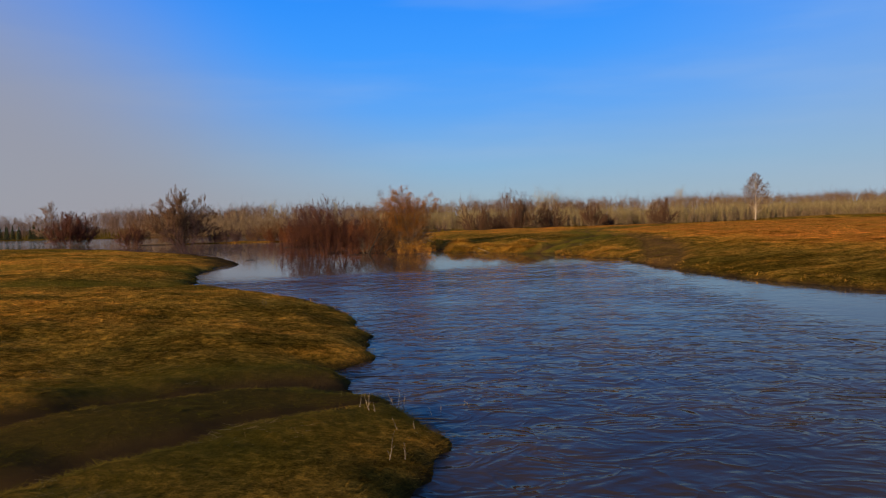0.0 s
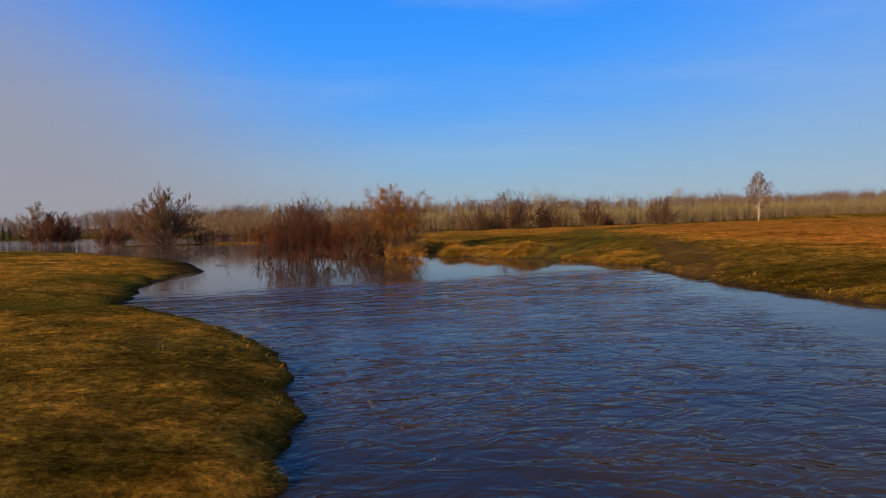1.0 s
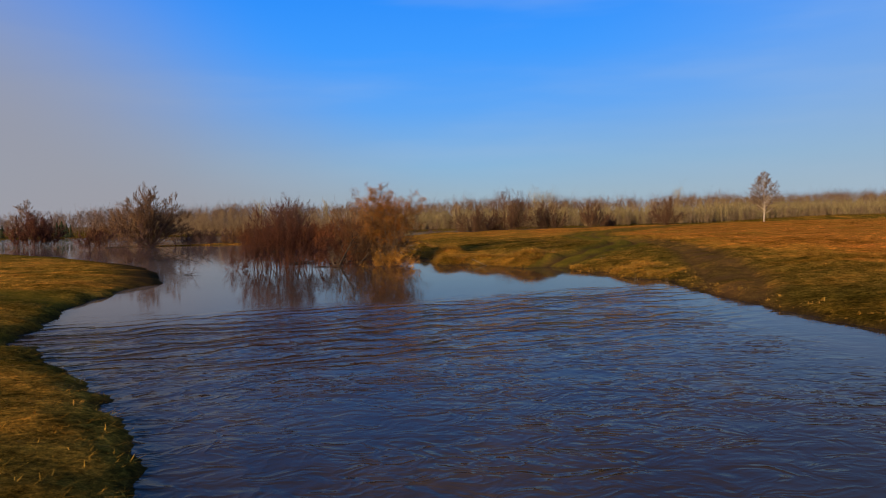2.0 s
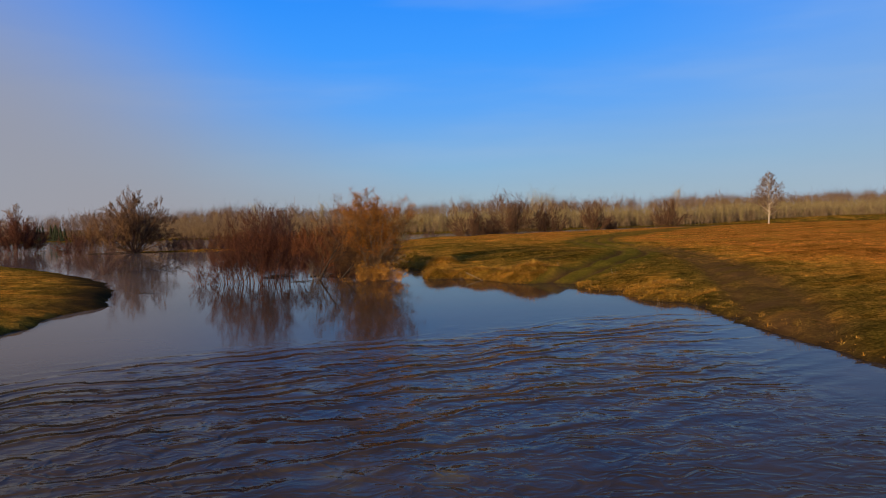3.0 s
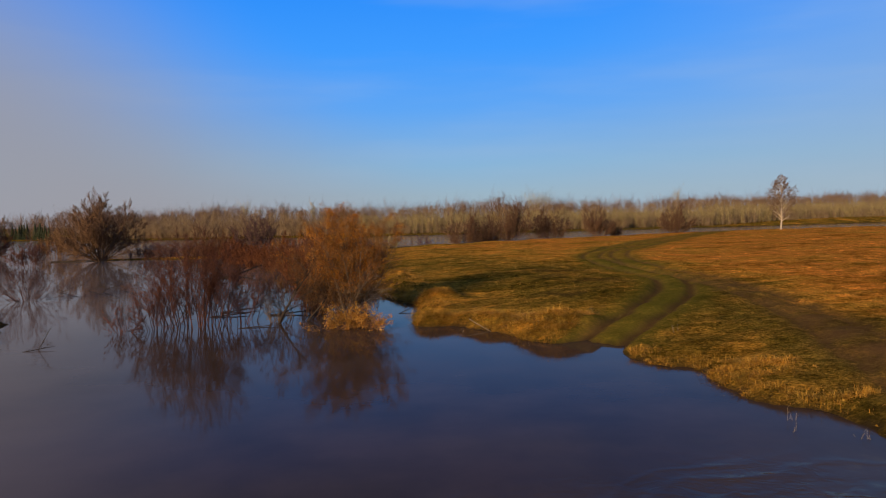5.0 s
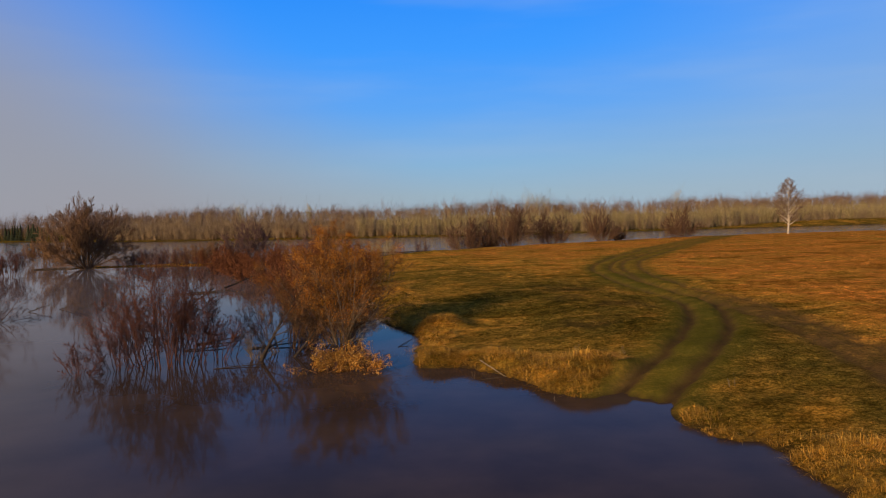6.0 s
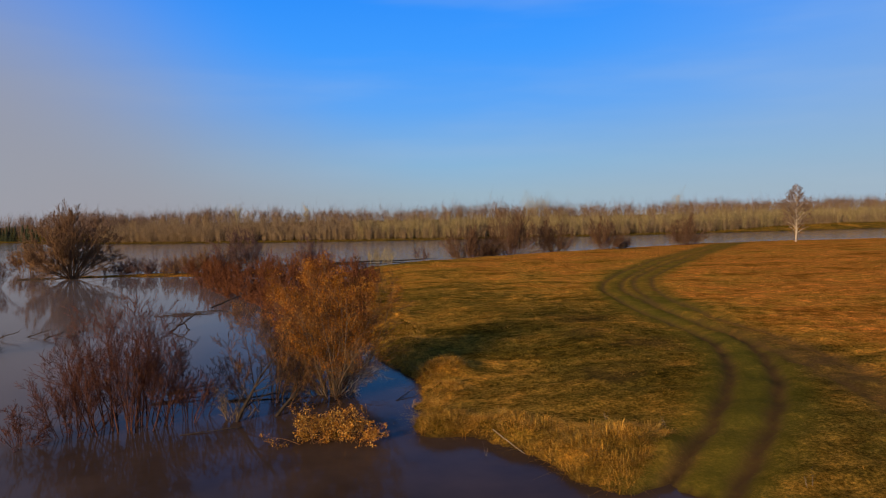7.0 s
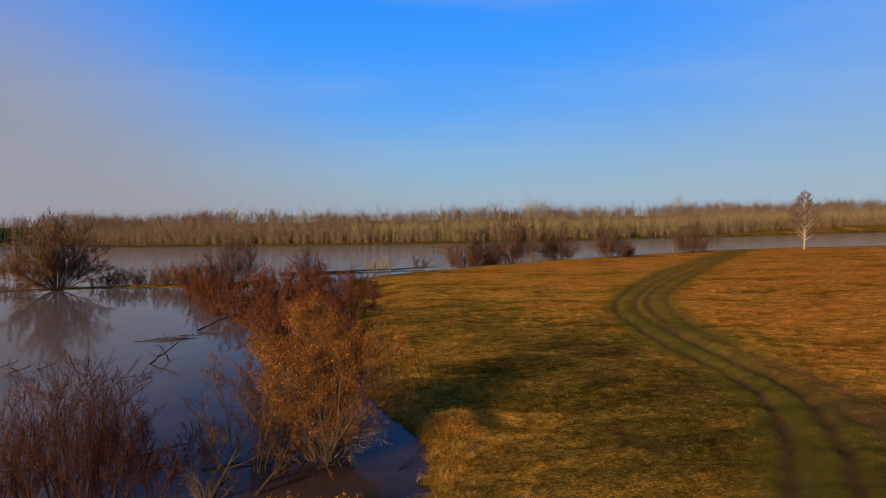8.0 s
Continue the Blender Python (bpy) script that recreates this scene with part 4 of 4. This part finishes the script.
def birch(x, y):
    rng = random.Random(97)
    ob = plant("birch_tree", x, y)
    trunk, limbs, fine = Limbs(), Limbs(), Limbs()
    high = 12.9
    pts = [Vector((rng.uniform(-0.12, 0.12), rng.uniform(-0.12, 0.12), high * i / 10 - 0.1)) for i in range(11)]
    trunk.tube(pts, [0.19 * (1 - 0.9 * i / 10) + 0.02 for i in range(11)], 7)
    spec = [(8, 34, 0.38, 0.10, 0.03, 0.25), (6, 40, 0.5, 0.16, -0.04), (3, 40, 0.6, 0.2, -0.12), (0, 0, 0, 0.2, -0.15)]
    for k in range(52):
        f = 0.15 + 0.83 * (k + rng.random()) / 52
        a = 2.4 * k + rng.uniform(-0.4, 0.4)
        reach = 6.3 * (1 - f) ** 0.8 * min(1.0, (f - 0.03) / 0.30)
        i = min(int(f * 10), 9)
        at = pts[i].lerp(pts[i + 1], f * 10 - i)
        d = Vector((math.cos(a), math.sin(a), 0.75 + 0.5 * f)).normalized()
        grow((limbs, fine, fine), rng, at, d, max(reach, 0.5) * rng.uniform(0.85, 1.2), 0.11 * (1.1 - f), 0, spec, 0.024)
    part("trunk", trunk.mesh("trunk"), BARK_BIRCH, ob, "white birch trunk")
    stuff("branchwork", limbs.mesh("branchwork"), BARK_BIRCH, ob, "pale birch branches")
    stuff("crown", fine.mesh("crown"), BARK_TAN, ob, "fine tan-brown drooping twigs")
    tagged(ob, "lone bare white birch on the edge of the meadow", "tree")


birch(83.5, 198.5)


# ---- floating wood, stalks ----
def log(name, a, b, r, seed, mat, label, forks=3, category="log"):
    rng = random.Random(seed)
    a, b = Vector(a), Vector(b)
    ob = new(name)
    ob.location = a
    g = Limbs()
    n = 7
    pts = [(b - a) * (i / n) + Vector((rng.uniform(-1, 1), rng.uniform(-1, 1), rng.uniform(-0.4, 0.4))) * r * 1.2 for i in range(n + 1)]
    g.tube(pts, [r * (1 - 0.5 * i / n) for i in range(n + 1)], 6)
    stubs = Limbs()
    for k in range(forks):
        i = rng.randrange(1, n)
        d = ((b - a).normalized() * 0.6 + Vector((rng.uniform(-1, 1), rng.uniform(-1, 1), rng.uniform(-0.1, 0.9)))).normalized()
        grow((stubs,), rng, pts[i], d, (b - a).length * rng.uniform(0.15, 0.35), r * 0.5, 1, [(0, 0, 0, 0, 0), (3, 40, 0.5, 0.15, 0.02), (0, 0, 0, 0.2, 0.0)], 0.006)
    part("stem", g.mesh("stem"), mat, ob)
    if forks:
        stuff("side_twigs", stubs.mesh("side_twigs"), mat, ob)
    return tagged(ob, label, category)


DRIFT = "dark waterlogged branch lying in flood water"
log("drift_log", (-10.1, 69.0, 0.03), (-8.4, 70.6, 0.12), 0.04, 1, BARK_DARK, DRIFT, 1)
log("drift_log", (-10.2, 67.2, 0.02), (-8.3, 68.2, 0.10), 0.04, 2, BARK_DARK, DRIFT, 1)
log("drift_log", (-7.2, 67.4, 0.03), (-3.6, 68.8, 0.2), 0.04, 3, BARK_DARK, DRIFT, 2)
log("drift_log", (-7.6, 62.8, 0.0), (-5.6, 63.4, 0.08), 0.025, 4, BARK_DARK, DRIFT, 1)
log("drift_branch", (-16.2, 87.6, 0.0), (-14.9, 89.6, 1.1), 0.06, 5, BARK_DARK, "black forked branch sticking out of calm water", 4, "branch")
log("drift_branch", (-15.3, 88.6, 0.0), (-16.3, 89.6, 0.9), 0.05, 15, BARK_DARK, "black forked branch sticking out of calm water", 3, "branch")
log("drift_branch", (-17.4, 101.6, 0.1), (-15.6, 105.5, 0.9), 0.07, 16, BARK_DARK, "black bare branch rising out of calm water", 3, "branch")
for k, (x, y, dx, dy) in enumerate([(-20.2, 97.6, 3.2, 0.3), (-19.6, 98.6, 2.6, -0.3), (-19.0, 96.6, 2.2, 0.6), (-18.2, 99.4, 2.0, 0.2), (-20.6, 96.9, 1.5, 0.1), (-17.9, 97.5, 1.7, 0.5)]):
    log("drift_log", (x, y, 0.01), (x + dx, y + dy, 0.04), 0.035, 30 + k, BARK_DARK, DRIFT, 4)
log("drift_branch", (-14.4, 57.7, 0.0), (-13.5, 58.3, 0.10), 0.016, 8, BARK_DARK, "bare dead branch standing out of the water", 6, "branch")
log("drift_branch", (-13.95, 58.0, 0.0), (-13.6, 58.2, 0.8), 0.014, 18, BARK_DARK, "bare dead branch standing out of the water", 6, "branch")
for k, (x, y) in enumerate([(-26.8, 85.8), (-25.2, 87.0), (-23.6, 85.6), (-22.5, 86.8)]):
    log("drift_branch", (x, y, -0.02), (x + 1.6, y + 0.5 - 0.4 * k, 0.5), 0.035, 20 + k, BARK_DARK, "low tangle of bare twigs in open water", 7, "branch")
log("fallen_trunk", (-24, 171.5, 0.1), (4.0, 181, 0.3), 0.2, 9, BARK_DARK, "long dark fallen trunk lying along the river edge", 0)
log("fallen_trunk", (-58, 147.0, 0.03), (-49.5, 148.6, 0.1), 0.11, 10, BARK_DARK, "dark fallen trunk below the spreading willow", 0)
log("bleached_stick", (2.6, 61.2, 0.35), (3.5, 59.6, -0.05), 0.018, 11, STICK_PALE, "thin bleached stick leaning from the bank into water", 0, "stick")
log("drift_branch", (-0.6, 66.8, 0.0), (0.2, 68.4, 0.2), 0.02, 12, BARK_DARK, "thin twig in the narrow inlet", 3, "branch")


def weed(x, y, seed, high, n, spread=0.12):
    rng = random.Random(seed)
    ob = plant("dead_weed", x, y, max(height_at(x, y), -0.12))
    g = Limbs()
    for k in range(n):
        d = Vector((rng.uniform(-0.35, 0.35), rng.uniform(-0.35, 0.35), 1)).normalized()
        grow((g,), rng, Vector((rng.uniform(-spread, spread), rng.uniform(-spread, spread), -0.05)), d, high * rng.uniform(0.6, 1.1), 0.005, 0, [(4, 30, 0.35, 0.08, 0.0), (0, 0, 0, 0.1, 0.0)], 0.002)
    stuff("stalk_cluster", g.mesh("stalk_cluster"), STICK_PALE, ob)
    tagged(ob, "thin pale dead weed stalks at the water's edge", "weed", "dead weeds")


WR = random.Random(77)
for k, (x, y) in enumerate([(-1.0, 12.3), (-0.75, 11.2), (-0.9, 10.4), (-1.2, 11.7), (-0.6, 12.4), (-0.1, 11.9), (-0.2, 12.6), (-0.5, 17.6), (-0.9, 18.6), (-0.2, 16.6), (-1.0, 16.9), (-0.4, 9.4), (0.4, 10.2), (-1.3, 19.4), (-4.4, 21.0), (-5.6, 26.9), (8.6, 45.4), (8.2, 44.6), (9.3, 44.0), (7.9, 47.6), (8.9, 42.4), (4.3, 56.0), (5.0, 57.9), (7.6, 60.0), (9.5, 55.2), (3.1, 62.9), (6.2, 61.5), (2.2, 59.8)]):
    weed(x, y, 200 + k, WR.uniform(0.25, 0.5) * (0.6 if y < 22 else 1.0), WR.randrange(2, 5))


# ---- far woods ----
def woods(name, rows, seed, mat, label, tufts=26, low=0.12):
    """Many bare slender trees as one mass. rows: x, y, height, crown width."""
    rng = random.Random(seed)
    g = Limbs()
    for x, y, h, w in rows:
        foot = Vector((x, y, 0.6 + 2.4 * min(max((x - 150) / 100, 0), 1)))
        top = foot + Vector((rng.uniform(-0.5, 0.5), 0, h * 0.93))
        g.tube([foot, foot.lerp(top, 0.5), top], [0.07, 0.055, 0.02], 3)
        for k in range(tufts):
            f = low + (0.98 - low) * (k + rng.random()) / tufts
            a = rng.uniform(0, 2 * math.pi)
            at = foot.lerp(top, f * 0.92)
            reach = w * 0.5 * rng.uniform(0.5, 1.2) * (0.35 + 0.9 * math.sin(math.pi * min(1.0, f + 0.08) ** 1.3))
            end = at + Vector((math.cos(a) * reach, math.sin(a) * reach, reach * rng.uniform(1.0, 2.4)))
            g.tube([at, end], [0.065, 0], 3)
            for _ in range(3):
                m = at.lerp(end, rng.uniform(0.25, 0.8))
                e2 = m + Vector((rng.uniform(-1, 1), rng.uniform(-1, 1), rng.uniform(0.6, 2.0))) * reach * 0.6
                g.tube([m, e2], [0.055, 0], 3)
    tagged(part(name, g.mesh(name), mat), label, "woods", kind="stuff")


FR = random.Random(123)


def bank_y(x):
    return float(np.interp(x, [-700, -300, -190, -120, -40, 20, 100, 180, 260, 420, 900], [642, 577, 455, 408, 381, 371, 393, 428, 461, 503, 643]))


def belt(count, x0, x1, off0, off1, h0, h1, w0, w1):
    out = []
    for _ in range(count):
        x = FR.uniform(x0, x1)
        h = FR.uniform(h0, h1) * (0.95 + 0.06 * math.sin(x * 0.045) + 0.04 * math.sin(x * 0.21)) * float(np.interp(x, [-190, -110, -20, 60, 250], [1.14, 1.2, 1.05, 1.12, 1.36]))
        out.append((x, bank_y(x) + FR.uniform(off0, off1) + 16 * min(max((x - 150) / 60, 0), 1), h * (1 - 0.12 * min(max((x - 150) / 100, 0), 1)), FR.uniform(w0, w1)))
    return out


woods("willow_belt", belt(2300, -30, 330, 1, 34, 4.5, 10.5, 2.6, 4.6), 1, BARK_OLIVE, "belt of pale olive bare saplings along the far river bank", 13, 0.03)
woods("sapling_belt", belt(1150, -175, -22, 1, 34, 4.0, 10.0, 2.6, 4.6), 6, BARK_KHAKI, "belt of khaki-brown bare saplings along the far river bank", 13, 0.03)
woods("shore_scrub", belt(1300, -180, 330, 0, 12, 2.0, 5.0, 3.0, 5.0), 7, BARK_KHAKI, "low khaki-brown scrub along the far water line", 10, 0.0)
woods("middle_woods", belt(650, -190, 360, 18, 45, 10.5, 13.5, 4.0, 7.0), 5, BARK_KHAKI, "bare khaki-brown young woodland behind the sapling belt", 16, 0.15)
woods("far_woods", belt(850, -230, 430, 36, 90, 13.0, 16.6, 5.0, 9.0), 2, BARK_WOOD, "bare brown woodland behind the far river bank", 20, 0.3)
woods("tall_far_trees", [(62 + 5 * k, 424 + 3 * k, 19.5 - abs(k) * 0.8, 10) for k in (-1, 0, 1)] + [(-96, 432, 18.5, 9), (-58, 424, 18, 8), (150, 462, 23, 9)], 4, BARK_OLIVE, "tall pale bare trees rising over the woodland", 34, 0.25)
woods("far_left_woods", belt(300, -560, -170, 4, 50, 11.0, 19.0, 6, 10), 3, BARK_WOOD, "bare brown woodland in the distance across the flood", 26)


def conifers(rows):
    rng = random.Random(9)
    g = Limbs()
    for x, y, h in rows:
        for k in range(9):
            z = h * (0.08 + 0.88 * k / 9)
            r = 0.24 * h * (1 - k / 9) * rng.uniform(0.8, 1.2)
            for j in range(9):
                a = 2 * math.pi * (j + rng.random()) / 9
                s = Vector((x, y, z + 0.10 * h))
                e = Vector((x + math.cos(a) * r, y + math.sin(a) * r, z))
                g.tube([s, s.lerp(e, 0.5), e], [0.25, 0.35, 0.05], 3)
    tagged(part("far_conifers", g.mesh("far_conifers"), CONIFER), "dark distant conifers at the edge of the woods", "woods", kind="stuff")


conifers([(x, bank_y(x) - 1 + FR.uniform(0, 4), FR.uniform(8, 13)) for x in [FR.uniform(-262, -238) for _ in range(12)] + [FR.uniform(-345, -275) for _ in range(20)]])
